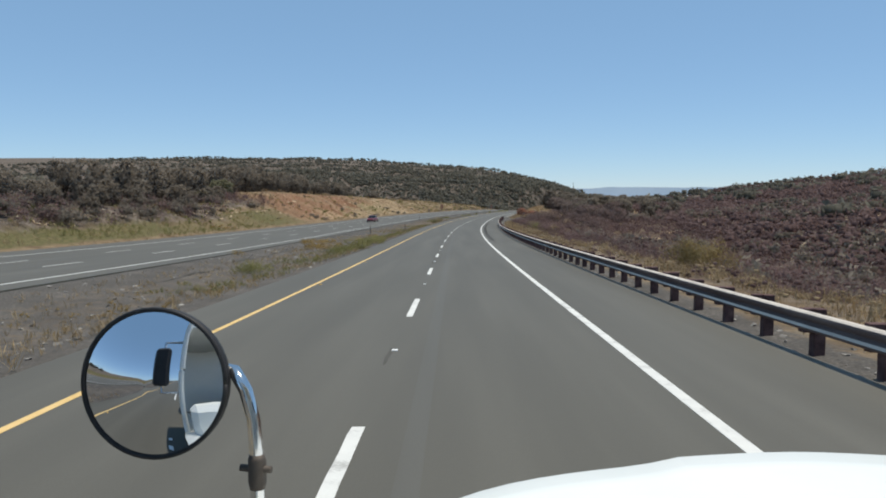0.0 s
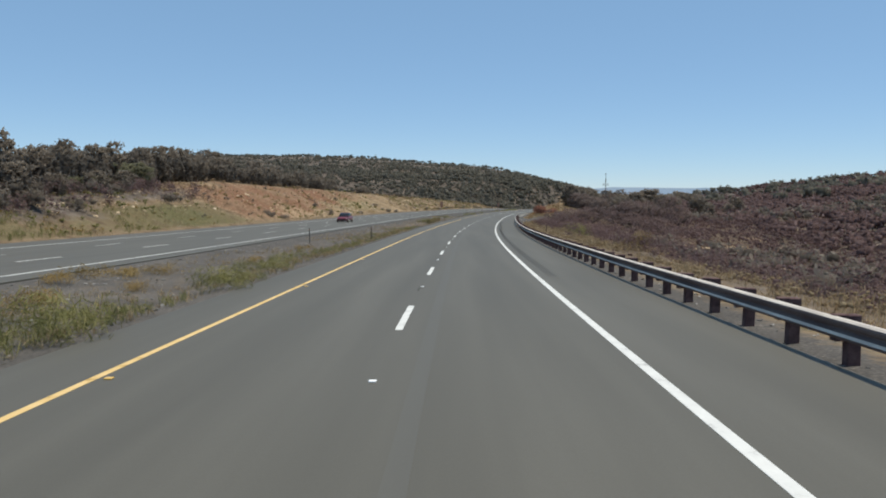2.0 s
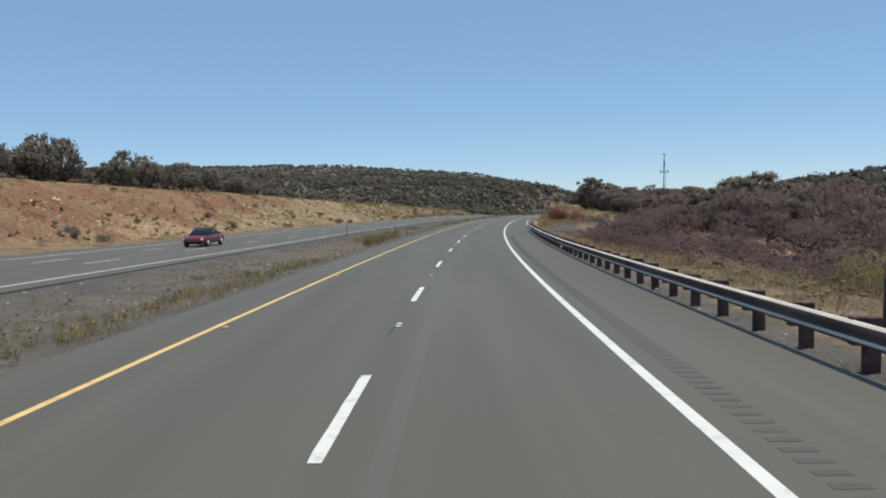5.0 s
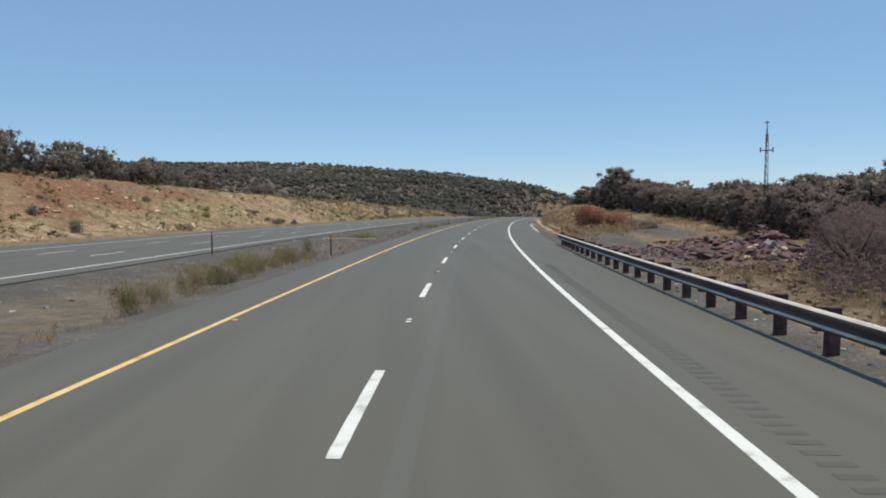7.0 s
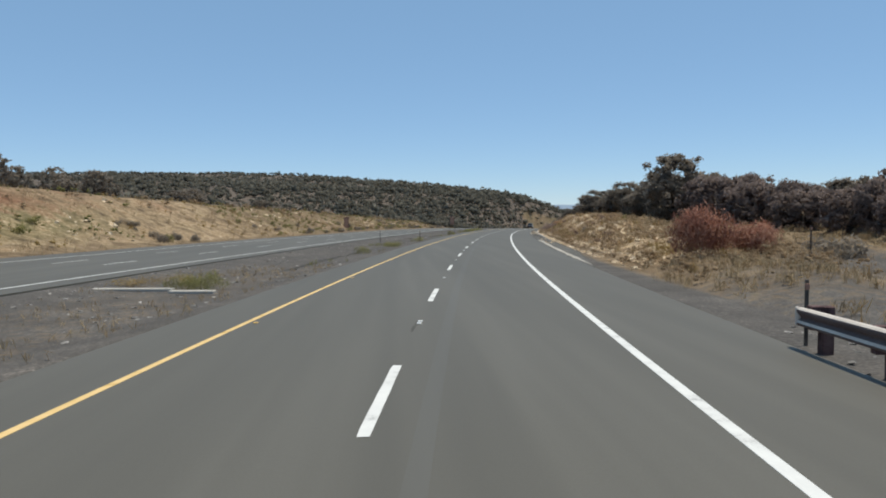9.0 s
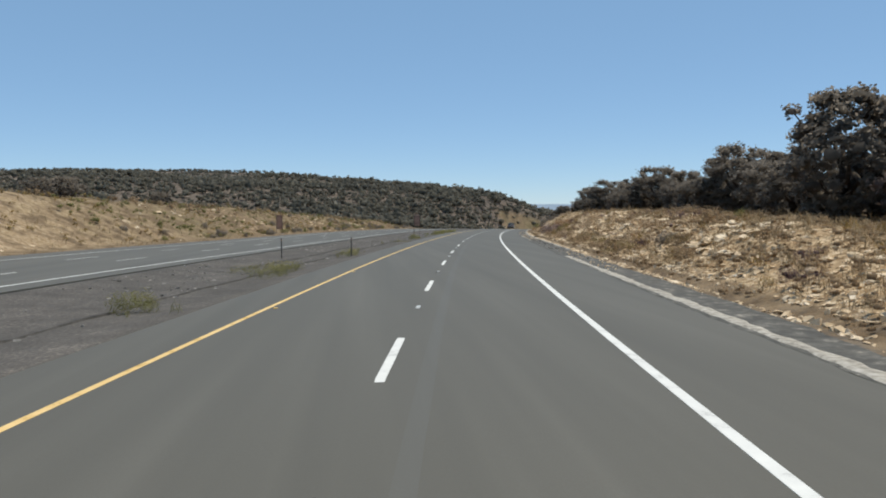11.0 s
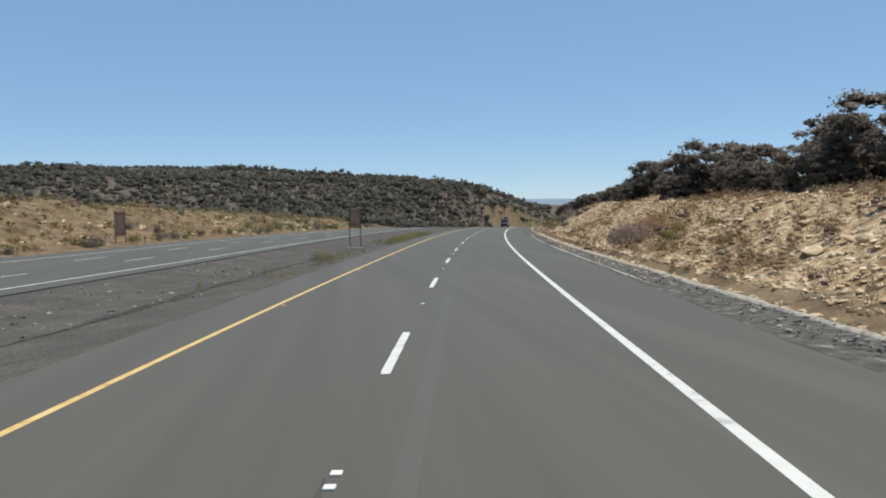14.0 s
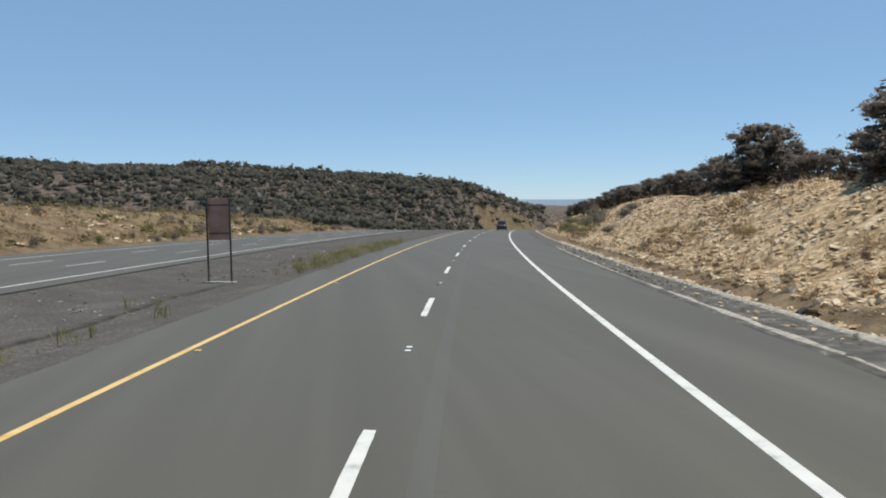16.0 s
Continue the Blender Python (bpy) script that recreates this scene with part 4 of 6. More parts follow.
# on the left, behind the top of the bank
for row in ((135.6, -59.3, 11.0, 0, 6.5), (140, -48.2, 9.0, 2, 4.3), (147, -62, 10.8, 5, 6), (128, -57, 9.4, 1, 5), (159.9, -64.2, 10.6, 3, 5), (152, -57, 9.2, 0, 5), (190, -62, 14.4, 5, 6), (196.5, -63, 14.4, 0, 6), (194, -74, 13.0, 3, 5), (188, -66, 11.4, 1, 5), (200, -70, 11.5, 5, 6), (206, -66, 10.5, 0, 5),
            (176, -62, 10.0, 1, 5), (168, -60, 9.8, 4, 4.5), (214, -62, 9.4, 0, 5), (222, -60, 9.0, 5, 5), (251.7, -52.5, 7.8, 2, 4.5), (238, -65, 13.2, 0, 6), (232, -63, 12.6, 1, 5.5), (226, -67, 13.8, 3, 6), (219, -63, 12.6, 5, 6), (244, -62, 10.6, 0, 5), (250, -62, 9.9, 1, 5), (257, -63, 10.0, 0, 5.5), (263, -61, 10.2, 5, 5.5), (271, -60, 10.3, 1, 5), (277, -62, 9.8, 0, 5), (294, -56, 8.4, 1, 5.5), (299, -58, 8.8, 0, 6), (288, -55, 8.0, 2, 5), (300, -45, 6.0, 2, 4.5), (349, -62, 5.6, 2, 5), (74, -44, 6.2, 0, 5), (90, -46, 8.0, 5, 5), (104, -48, 9.0, 0, 5), (118, -50, 9.4, 1, 5), (60, -47, 5.8, 5, 5), (124, -53, 9.6, 5, 5), (110, -56, 9.8, 0, 5), (96, -54, 9.0, 1, 5), (80, -52, 7.6, 0, 5), (70, -55, 7.0, 5, 5),
            (78, -43.5, 8.6, 2, 5), (84, -44, 9.2, 5, 5.5), (96, -45, 9.8, 0, 5.5), (101, -47, 8.8, 5, 5), (107, -46.5, 10.2, 3, 5), (113, -50, 9.6, 0, 5.5), (120, -47, 10.3, 5, 5.5), (128, -48.5, 10.4, 1, 5), (64, -43, 7.0, 0, 5), (130, -54.5, 10.6, 5, 8), (134, -56, 10.0, 0, 6), (150.4, -58.3, 12.6, 3, 5), (146, -57, 11.4, 0, 6), (180, -63, 13.8, 3, 5.5), (176, -60, 12.8, 1, 5), (148, -53, 11.6, 5, 5.5), (154, -53, 12.2, 1, 5), (159, -54, 12.6, 0, 5.5), (164, -53, 12.4, 3, 5), (170, -54, 12, 5, 5.5), (177, -53, 11.8, 1, 5), (184, -54, 12, 0, 5.5)):
    by_top(*row[:3], row[3], row[4], (row[0] * 53) % 360)
# rounder, greener bushes where the bank is low
for s, u, top, wide in ((137.4, -48.4, 8.8, 6.0), (142.0, -49.6, 8.3, 5.0), (126.5, -47.5, 6.6, 3.6), (118.5, -45.5, 6.0, 3.2)):
    x, y, z, _ = spot(s, u)
    k = (float(np.interp(s, S, ZC)) + top - z) / 3.6
    base = new("juniper_tree")
    base.matrix_world = pose(x, y, z - 0.1, 0, 0, s * 31 % 360) @ Matrix.Diagonal((wide / 4.2, wide / 4.2, k, 1))
    for nm, me_ in zip(("trunk", "crown"), GREENER):
        part(nm, me_, base)
    tagged(base, "round olive-green juniper bush low on the bank", "tree", "roadside junipers")
rng = np.random.RandomState(22)
for s in np.arange(138, 246, 4.2):
    by_top(float(s + rng.uniform(-1.5, 1.5)), -float(rng.uniform(50, 60)), float(rng.uniform(9.4, 11.8)), int(rng.randint(6)), float(rng.uniform(4.2, 6)), float(rng.uniform(0, 360)))
rng = np.random.RandomState(21)
n = 0
while n < 55:
    s, u = rng.uniform(30, 300), -rng.uniform(46, 120)
    if u > -52 and s > 120 or s > 215 and u > -60 or rough(s, u, 22.0) < -0.35:
        continue
    k = rng.randint(6)
    tree(s, u, rng.uniform(2.2, 4.6), k, None, rng.uniform(0, 360))
    n += 1


# ---- woods and scrub past counting ----
def scatter(rng, n, s_range, u_range, keep=None):
    s, u = rng.uniform(*s_range, n), rng.uniform(*u_range, n)
    x, y, _ = line_at(s, u)
    if keep is not None:
        m = keep(s, u, x, y)
        s, u, x, y = s[m], u[m], x[m], y[m]
    return s, u, x, y, ground_z(x, y)


def thicket(name, label, category, mat, seed, n, s_range, u_range, tall, count, size, keep=None, narrow=0.8, upright=0.0, flat=0.85, lobes=3, fine=False, core=0.66):
    rng = np.random.RandomState(seed)
    s, u, x, y, z = scatter(rng, n, s_range, u_range, keep)
    h = rng.uniform(*tall, len(x))
    C, Rr = [], []
    for k in range(lobes):
        off = rng.normal(size=(len(x), 2)) * (h * 0.28)[:, None]
        C.append(np.stack([x + off[:, 0], y + off[:, 1], z + h * rng.uniform(0.35, 0.66, len(x))], -1))
        Rr.append(h * rng.uniform(0.32, 0.5, len(x)))
    C, Rr = np.concatenate(C), np.concatenate(Rr)
    v, f, nn = bushy(leaves(rng, C, Rr, count, np.maximum(Rr * size, 0.04), flat, narrow, upright, inner=0.6), cores(rng, C, Rr * core, flat, fine))
    return tagged(new(name, mesh(name, v, f, [mat], True, normals=nn)), label, category, kind="stuff")


def in_plan(rng, n, x_range, y_range):
    x, y = rng.uniform(*x_range, n), rng.uniform(*y_range, n)
    s, u = along(x, y)
    return s, u, x, y


def far_woods(seed, n, x_range, y_range, tall, count, size, keep, label):
    rng = np.random.RandomState(seed)
    s, u, x, y = in_plan(rng, n, x_range, y_range)
    m = keep(s, u, x, y)
    x, y = x[m], y[m]
    z = ground_z(x, y)
    h = rng.uniform(*tall, len(x)) * (0.75 + 0.5 * rng.rand(len(x)))
    C, Rr = [], []
    for k in range(2):
        off = rng.normal(size=(len(x), 2)) * (h * 0.3)[:, None]
        C.append(np.stack([x + off[:, 0], y + off[:, 1], z + h * rng.uniform(0.3, 0.62, len(x))], -1))
        Rr.append(h * rng.uniform(0.34, 0.5, len(x)))
    C, Rr = np.concatenate(C), np.concatenate(Rr)
    v, f, nn = bushy(leaves(rng, C, Rr, count, Rr * size, 0.85, 0.8, inner=0.6), cores(rng, C, Rr * 0.85, 0.85))
    return tagged(new("hill_woods", mesh("hill_woods", v, f, [M_woods], True, normals=nn)), label, "woods", kind="stuff")


far_woods(30, 6800, (-190, 190), (435, 830), (1.8, 3.9), 3, 0.5, lambda s, u, x, y: (u < -31) & ((s > 450) | (u < -44)) & ~((s > 598) & (s < 680) & (u > -38)) & (x < 0.19 * y + 8), "dense dark junipers over the end of the hill")
far_woods(29, 4600, (-40, 190), (440, 780), (1.0, 2.2), 3, 0.5, lambda s, u, x, y: (u < -29.6) & (s > 440) & ~((s > 598) & (s < 680) & (u > -38)) & (x < 0.19 * y + 8), "low dark brush over the end of the hill")
far_woods(28, 2600, (0, 150), (430, 650), (1.3, 2.8), 3, 0.5, lambda s, u, x, y: (u < -30) & (u > -80) & ((s > 455) | (u < -46)) & ~((s > 598) & (u > -38)), "dark junipers down to the edge of the road")
far_woods(31, 8000, (-420, 260), (420, 1250), (2.6, 5.0), 3, 0.5, lambda s, u, x, y: (u < -34) & (x < 0.19 * y + 8) & (rough(x, y, 24.0) > -0.9) & ~((s > 330) & (s < 428) & (u > -56)), "dense dark junipers scattered over the far hillside")
far_woods(36, 3000, (-700, 330), (1150, 1800), (3.4, 6.0), 3, 0.5, lambda s, u, x, y: (x < 0.19 * y + 8), "dark junipers along the distant ridge")
far_woods(27, 1500, (-1100, -380), (150, 1250), (4.0, 7.0), 3, 0.5, lambda s, u, x, y: rough(x, y, 40.0) > -0.7, "dark junipers on the distant plateau")
far_woods(32, 1400, (-420, -40), (-40, 470), (2.6, 5.0), 5, 0.45, lambda s, u, x, y: (u < -72) & (rough(x, y, 22.0) > -0.6), "dark junipers on the plateau beyond the bank")
far_woods(33, 4700, (25, 620), (40, 900), (2.2, 4.2), 7, 0.36, lambda s, u, x, y: (u > 30) & (rough(x, y, 26.0) > -0.6) & ((s > 200) | (u > 60)) & ~((s > 165) & (s < 225) & (u < 36)) & (x > 0.19 * y), "dark junipers over the rising ground")
thicket("dry_scrub", "dense leafless grey-brown scrub covering the slope", "scrub", M_scrub, 34, 3700, (-10, 162), (20, 46), (1.1, 2.4), 22, 0.17, lambda s, u, x, y: (rough(x, y, 9.0) > -0.74) & (rough(x + 13, y, 5.0) > -0.8) & ((u > 11.4 + 0.012 * s) | (rough(x, y, 5.0) > 0.3)) & ~((s > 140) & (u < 24)) & ~((s > 22) & (s < 31) & (u < 13)), 0.3, 0.3, lobes=2, core=0.3)
thicket("dry_scrub", "leafless grey-brown scrub behind the guard rail", "scrub", M_scrub, 40, 1900, (-10, 150), (10.2, 21), (0.7, 1.8), 27, 0.15, lambda s, u, x, y: (rough(x, y, 9.0) > -0.62) & (rough(x + 13, y, 5.0) > -0.7) & ((u > 11.2 + 0.012 * s) | (rough(x, y, 5.0) > 0.25)) & ~((s > 22) & (s < 31) & (u < 13)), 0.22, 0.35, lobes=3, core=0.15)
thicket("dry_scrub", "leafless grey-brown scrub on the lower slope", "scrub", M_scrub, 38, 5200, (-10, 250), (42, 96), (1.3, 2.7), 6, 0.36, lambda s, u, x, y: (rough(x, y, 9.0) > -0.45) & (rough(x + 13, y, 5.0) > -0.7), 0.5, 0.3, lobes=2)
thicket("dry_scrub", "grey-brown brush among junipers on the near bank", "scrub", M_scrub, 39, 400, (38, 146), (-52, -33.2), (1.0, 2.0), 36, 0.2, lambda s, u, x, y: (rough(x, y, 7.0) > -0.3) & (u < -34 - 0.09 * np.clip(s - 95, 0, 60)), 0.45, 0.3, lobes=2, core=0.3)
thicket("dry_scrub", "grey-brown scrub rising over the far slope", "scrub", M_scrub, 37, 2800, (-10, 420), (88, 210), (1.6, 3.0), 3, 0.5, lambda s, u, x, y: (rough(x, y, 14.0) > -0.45), 0.6, 0.3, lobes=2)
thicket("juniper_brush", "dark junipers along the crest of the far slope", "brush", M_woods, 36, 3000, (-10, 420), (130, 360), (1.8, 3.6), 3, 0.5, lambda s, u, x, y: (rough(x, y, 14.0) > -0.5), 0.7, 0.2, lobes=2, core=0.7)
thicket("dry_scrub", "grey-brown scrub between the junipers", "scrub", M_scrub, 35, 1000, (150, 420), (24, 100), (1.0, 2.2), 12, 0.36, None, 0.4, 0.4, lobes=2)
rng = np.random.RandomState(23)
for k in range(50):
    tree(rng.uniform(168, 345), rng.uniform(30, 52), rng.uniform(3.0, 4.8), rng.randint(6), None, rng.uniform(0, 360))
spotty = lambda size, cut, shift: (lambda s, u, x, y: rough(x + shift, y, size) > cut)
thicket("bank_brush", "ochre brush dotted over the dry bank", "brush", M_ochre, 81, 900, (90, 430), (-45, -30.2), (0.3, 0.75), 10, 0.4, spotty(6.0, 0.0, 11), 0.3, 0.6, lobes=2, core=0.5)
thicket("bank_brush", "olive-green brush dotted over the dry bank", "brush", M_sage, 82, 1000, (88, 430), (-46, -30.4), (0.3, 0.8), 10, 0.4, spotty(8.0, 0.1, 27), 0.3, 0.6, lobes=2)
thicket("bank_brush", "brown brush along the top of the bank", "brush", M_tuft, 83, 620, (110, 420), (-52, -38), (0.4, 1.0), 12, 0.36, spotty(7.0, 0.0, 3), 0.4, 0.5, lobes=2)
thicket("bank_brush", "olive and brown brush over the later bank", "brush", M_sage, 84, 700, (270, 430), (-46, -30.4), (0.3, 0.9), 10, 0.4, spotty(8.0, -0.1, 57), 0.3, 0.6, lobes=2, core=0.5)
thicket("bank_brush", "brown brush over the later bank", "brush", M_tuft, 85, 500, (270, 430), (-46, -31), (0.4, 1.1), 12, 0.36, spotty(7.0, 0.0, 33), 0.4, 0.5, lobes=2, core=0.5)
thicket("ochre_brush", "fuzzy ochre brush on the rocky cutting", "brush", M_tuft, 86, 1150, (188, 345), (8.4, 15), (0.35, 0.85), 40, 0.2, spotty(7.0, 0.0, 3), 0.16, 0.7, 0.7, lobes=3, core=0.4)
thicket("bank_brush", "brown-grey brush on the rocky cutting", "brush", M_scrub, 87, 120, (188, 340), (9.0, 15), (0.35, 0.8), 50, 0.22, spotty(6.0, 0.1, 41), 0.16, 0.7, 0.7, lobes=3, core=0.4)
M_hedge = foliage("brown_thicket_leaves", [(0.2, (0.15, 0.116, 0.104)), (0.5, (0.22, 0.174, 0.154)), (0.8, (0.30, 0.24, 0.212))], thin=0.6)
hedge_u = lambda s: np.interp(s, [156, 170, 187, 205, 214, 232], [24.5, 23.5, 22.6, 22.6, 20.0, 18.6])
HEDGE = [tree_kind(91, 3.6, 4.6, low=0.02, sprays=28, fine=0.02, leaf=M_hedge), tree_kind(92, 3.2, 4.2, low=0.02, sprays=28, fine=0.02, leaf=M_hedge), tree_kind(93, 3.9, 4.8, low=0.02, sprays=28, fine=0.02, leaf=M_hedge)]
rng = np.random.RandomState(94)
for row in range(2):
    for s in np.arange(157 + row, 232, 3.0 + 1.2 * row):
        s = float(s + rng.uniform(-0.8, 0.8))
        x, y, z, _ = spot(s, float(hedge_u(s)) + 0.9 + 3.0 * row + rng.uniform(-0.5, 0.6))
        k, w, h = int(rng.randint(3)), rng.uniform(0.85, 1.15), rng.uniform(0.8, 1.12)
        base = new("brush_tree")
        base.matrix_world = pose(x, y, z - 0.2, 0, 0, rng.uniform(0, 360)) @ Matrix.Diagonal((w, w, h, 1))
        for nm, me_ in zip(("trunk", "crown"), HEDGE[k]):
            part(nm, me_, base)
        tagged(base, "dense brown-green brush tree in a thicket", "tree", "thicket trees")
thicket("bank_brush", "dark brush dotted over the red bank", "brush", M_juniper, 89, 90, (120, 230), (-46, -31), (0.3, 0.9), 14, 0.3, spotty(5.0, 0.0, 71), 0.5, 0.4, lobes=2, core=0.6)
thicket("juniper_brush", "low dark juniper clumps dotted over the near bank", "brush", M_juniper, 105, 150, (40, 132), (-46, -34.6), (0.8, 2.0), 60, 0.16, lambda s, u, x, y: (rough(x, y, 4.0) > -0.25) & (u < -34.6 - 0.09 * np.clip(s - 95, 0, 60)), 0.6, 0.3, lobes=4, core=0.6)
thicket("dry_brush", "pale straw grass along the top of the cutting", "brush", M_straw, 107, 900, (205, 345), (11.2, 18.5), (0.25, 0.6), 26, 0.26, lambda s, u, x, y: (abs(u - 10.6 - 1.9 * np.interp(s, *BANK_R)) < 1.5) & (rough(x, y, 4.0) > -0.5), 0.14, 0.7, 0.8, lobes=2, core=0.35)
thicket("low_weeds", "fuzzy olive weeds along the shoulder's edge", "weeds", M_sage, 95, 900, (18, 130), (-8.8, -5.8), (0.15, 0.42), 20, 0.3, spotty(5.0, -0.1, 15), 0.14, 0.7, 0.7, lobes=2, core=0.3)
thicket("low_weeds", "fuzzy ochre weeds in the gravel median", "weeds", M_ochre, 96, 700, (10, 140), (-10.5, -5.9), (0.12, 0.35), 18, 0.3, spotty(4.0, 0.1, 44), 0.14, 0.7, 0.7, lobes=2, core=0.3)
thicket("dry_brush", "straw-brown brush behind the guard rail", "brush", M_straw, 97, 1900, (-6, 156), (8.0, 13.2), (0.25, 0.65), 18, 0.3, spotty(5.0, -0.35, 8), 0.14, 0.7, 0.8, lobes=2, core=0.35)
thicket("dry_brush", "grey-brown brush behind the guard rail", "brush", M_scrub, 98, 220, (-6, 156), (8.6, 12.6), (0.3, 0.8), 22, 0.26, spotty(4.0, 0.0, 18), 0.2, 0.6, 0.8, lobes=2, core=0.35)
thicket("juniper_brush", "low dark junipers among the grey-brown scrub", "brush", M_juniper, 99, 1000, (-10, 170), (17, 92), (1.6, 3.2), 18, 0.22, lambda s, u, x, y: (rough(x, y, 16.0) > -0.2) & ~((s > 135) & (u < 30)), 0.7, 0.2, lobes=2, core=0.6)
thicket("dry_scrub", "knee-high grey-brown brush before the rubble", "scrub", M_scrub, 103, 170, (128, 152), (9.4, 13.4), (0.5, 1.2), 40, 0.2, spotty(4.0, -0.4, 5), 0.18, 0.6, 0.85, lobes=3, core=0.2)
thicket("dry_brush", "soft straw-coloured grass clumps in the roadside field", "brush", M_straw, 101, 900, (184, 232), (8.4, 22), (0.25, 0.6), 22, 0.28, lambda s, u, x, y: (rough(x, y, 5.0) > -0.35) & (u > 8.4 + 0.02 * (s - 184)) & ~((s < 196) & (u > 13.5) & (u < 19.5)), 0.14, 0.7, 0.8, lobes=2, core=0.3)
for k, (s, u, tall) in enumerate(((52, -36.4, 1.6), (63, -36.6, 1.8), (72, -37.4, 2.0), (77, -39.2, 2.6), (87, -39.8, 2.6), (98.9, -39.2, 3.4), (103, -41.5, 2.4), (68, -39.8, 3.0), (82, -41, 3.4), (93, -42, 3.6), (108, -41.2, 2.6), (119, -43, 3.2), (130, -45.5, 3.0), (112, -43, 2.2), (106, -44.5, 2.6))):
    tree(s, u, tall, (k * 5) % 6, tall * 1.25, k * 47 % 360)

# ---- grass and weeds ----
def grass(label, mat, seed, n, s_range, u_range, tall, blades, keep=None, spread=0.5, narrow=0.07, name="dry_grass"):
    rng = np.random.RandomState(seed)
    s, u, x, y, z = scatter(rng, n, s_range, u_range, keep)
    h = rng.uniform(*tall, len(x))
    C = np.stack([x, y, z + h * 0.42], -1)
    v, f, nn = leaves(rng, C, h * spread, int(blades * 0.62), h * 0.56, 0.35, narrow * 1.15, 1.0, 0.0)
    return tagged(new(name, mesh(name, v, f, [mat], True, normals=nn)), label, "grass", kind="stuff")


def patchy(size, cut, shift=0.0):
    return lambda s, u, x, y: rough(x + shift, y, size) > cut


grass("pale dry grass tufts behind the guard rail", M_straw, 41, 2400, (-5, 200), (7.6, 12.5), (0.18, 0.45), 22, lambda s, u, x, y: (rough(x, y, 4.0) > -0.2) & ~((s > 152) & (s < 183) & (rough(x, y, 3.0) < 0.5)))
grass("dry grass tufts over the rocky cutting", M_straw, 42, 4200, (184, 400), (9.0, 22), (0.15, 0.42), 18, patchy(4.0, -0.1, 9))
grass("ochre brush clumps on the rocky cutting", M_ochre, 43, 300, (190, 380), (9.2, 17), (0.25, 0.55), 50, patchy(7.0, 0.15, 3), 0.7, name="ochre_brush")
grass("dry grass over the flat field", M_straw, 44, 3000, (172, 260), (9, 40), (0.2, 0.5), 20, lambda s, u, x, y: (rough(x, y, 9.0) > -0.1) & ~((s < 184) & (u > 9) & (u < 24)) & ~((s < 195) & (u > 13.5) & (u < 19.5)))
grass("dry grass tufts on the far bank", M_straw, 45, 6500, (20, 460), (-50, -29.6), (0.25, 0.6), 11, patchy(6.0, -0.3, 5))
grass("yellow-green weeds at the foot of the bank", M_sage, 46, 1700, (15, 110), (-42, -29.4), (0.25, 0.6), 18, patchy(7.0, -0.2), name="green_weeds")
grass("green weeds on the far bank", M_sage, 47, 900, (110, 420), (-46, -30.5), (0.2, 0.5), 16, patchy(6.0, 0.25, 40), name="green_weeds")
grass("sparse straw tufts in the gravel median", M_straw, 48, 3600, (-8, 200), (-11.8, -5.5), (0.08, 0.24), 16, patchy(3.5, -0.15, 2))
grass("straw tufts along the shoulder's edge", M_straw, 49, 1500, (-8, 128), (-7.6, -5.4), (0.1, 0.28), 20, patchy(3.0, -0.2, 12))
grass("green weeds along the shoulder's edge", M_sage, 50, 800, (24, 128), (-7.6, -5.6), (0.12, 0.34), 22, patchy(4.0, 0.0, 6), name="green_weeds")
grass("low straw along the far verge", M_straw, 51, 900, (-8, 420), (-29.8, -28.5), (0.12, 0.35), 14, patchy(5.0, -0.2, 8))
grass("sparse weeds in the later median", M_sage, 52, 160, (200, 345), (-8.2, -5.6), (0.15, 0.45), 20, patchy(6.0, 0.3, 21), name="green_weeds")


def weed_mesh(seed, tall, wide, mat, blades=1000, narrow=0.1, name="weed_clump", leaf=0.11):
    rng = np.random.RandomState(seed)
    n = 14
    a, r = rng.uniform(0, 2 * math.pi, n), wide * 0.5 * rng.rand(n) ** 0.5
    C = np.stack([r * np.cos(a), r * np.sin(a), tall * rng.uniform(0.25, 0.6, n)], -1)
    v, f, nn = leaves(rng, C, tall * 0.42, blades // n, tall * leaf, 0.9, narrow, 0.6, 0.1, heart=(0, 0, 0), loose=0.0)
    return mesh(name, v, f, [mat], True, normals=nn)


W_green = [weed_mesh(61, 0.8, 1.3, M_sage), weed_mesh(62, 0.6, 1.6, M_sage)]
W_ochre = [weed_mesh(63, 0.6, 1.5, M_ochre), weed_mesh(64, 0.5, 1.2, M_ochre)]
W_straw = [weed_mesh(65, 0.6, 1.2, M_straw)]
W_dark = [weed_mesh(66, 1.0, 1.1, M_juniper, 520, 0.38), weed_mesh(67, 0.8, 1.3, M_juniper, 520, 0.38), weed_mesh(69, 0.9, 1.0, M_sage, 480, 0.32)]
W_tuft = [weed_mesh(76, 0.6, 1.3, M_tuft, 3000, 0.13, "weed_clump", 0.075), weed_mesh(77, 0.55, 1.4, M_olive, 3000, 0.13, "weed_clump", 0.075)]
W_russet = [weed_mesh(68, 2.3, 3.4, M_russet, 4800, 0.35, "russet_bush", 0.06)]


def clump(meshes, k, s, u, size=1.0, tall=1.0, label="", category="weeds", name="weed_clump", group=""):
    x, y, z, _ = spot(s, u)
    ob = new(name, meshes[k % len(meshes)])
    ob.matrix_world = pose(x, y, z - 0.03, 0, 0, (k * 67) % 360) @ Matrix.Diagonal((size, size, tall, 1))
    return tagged(ob, label, category, group)


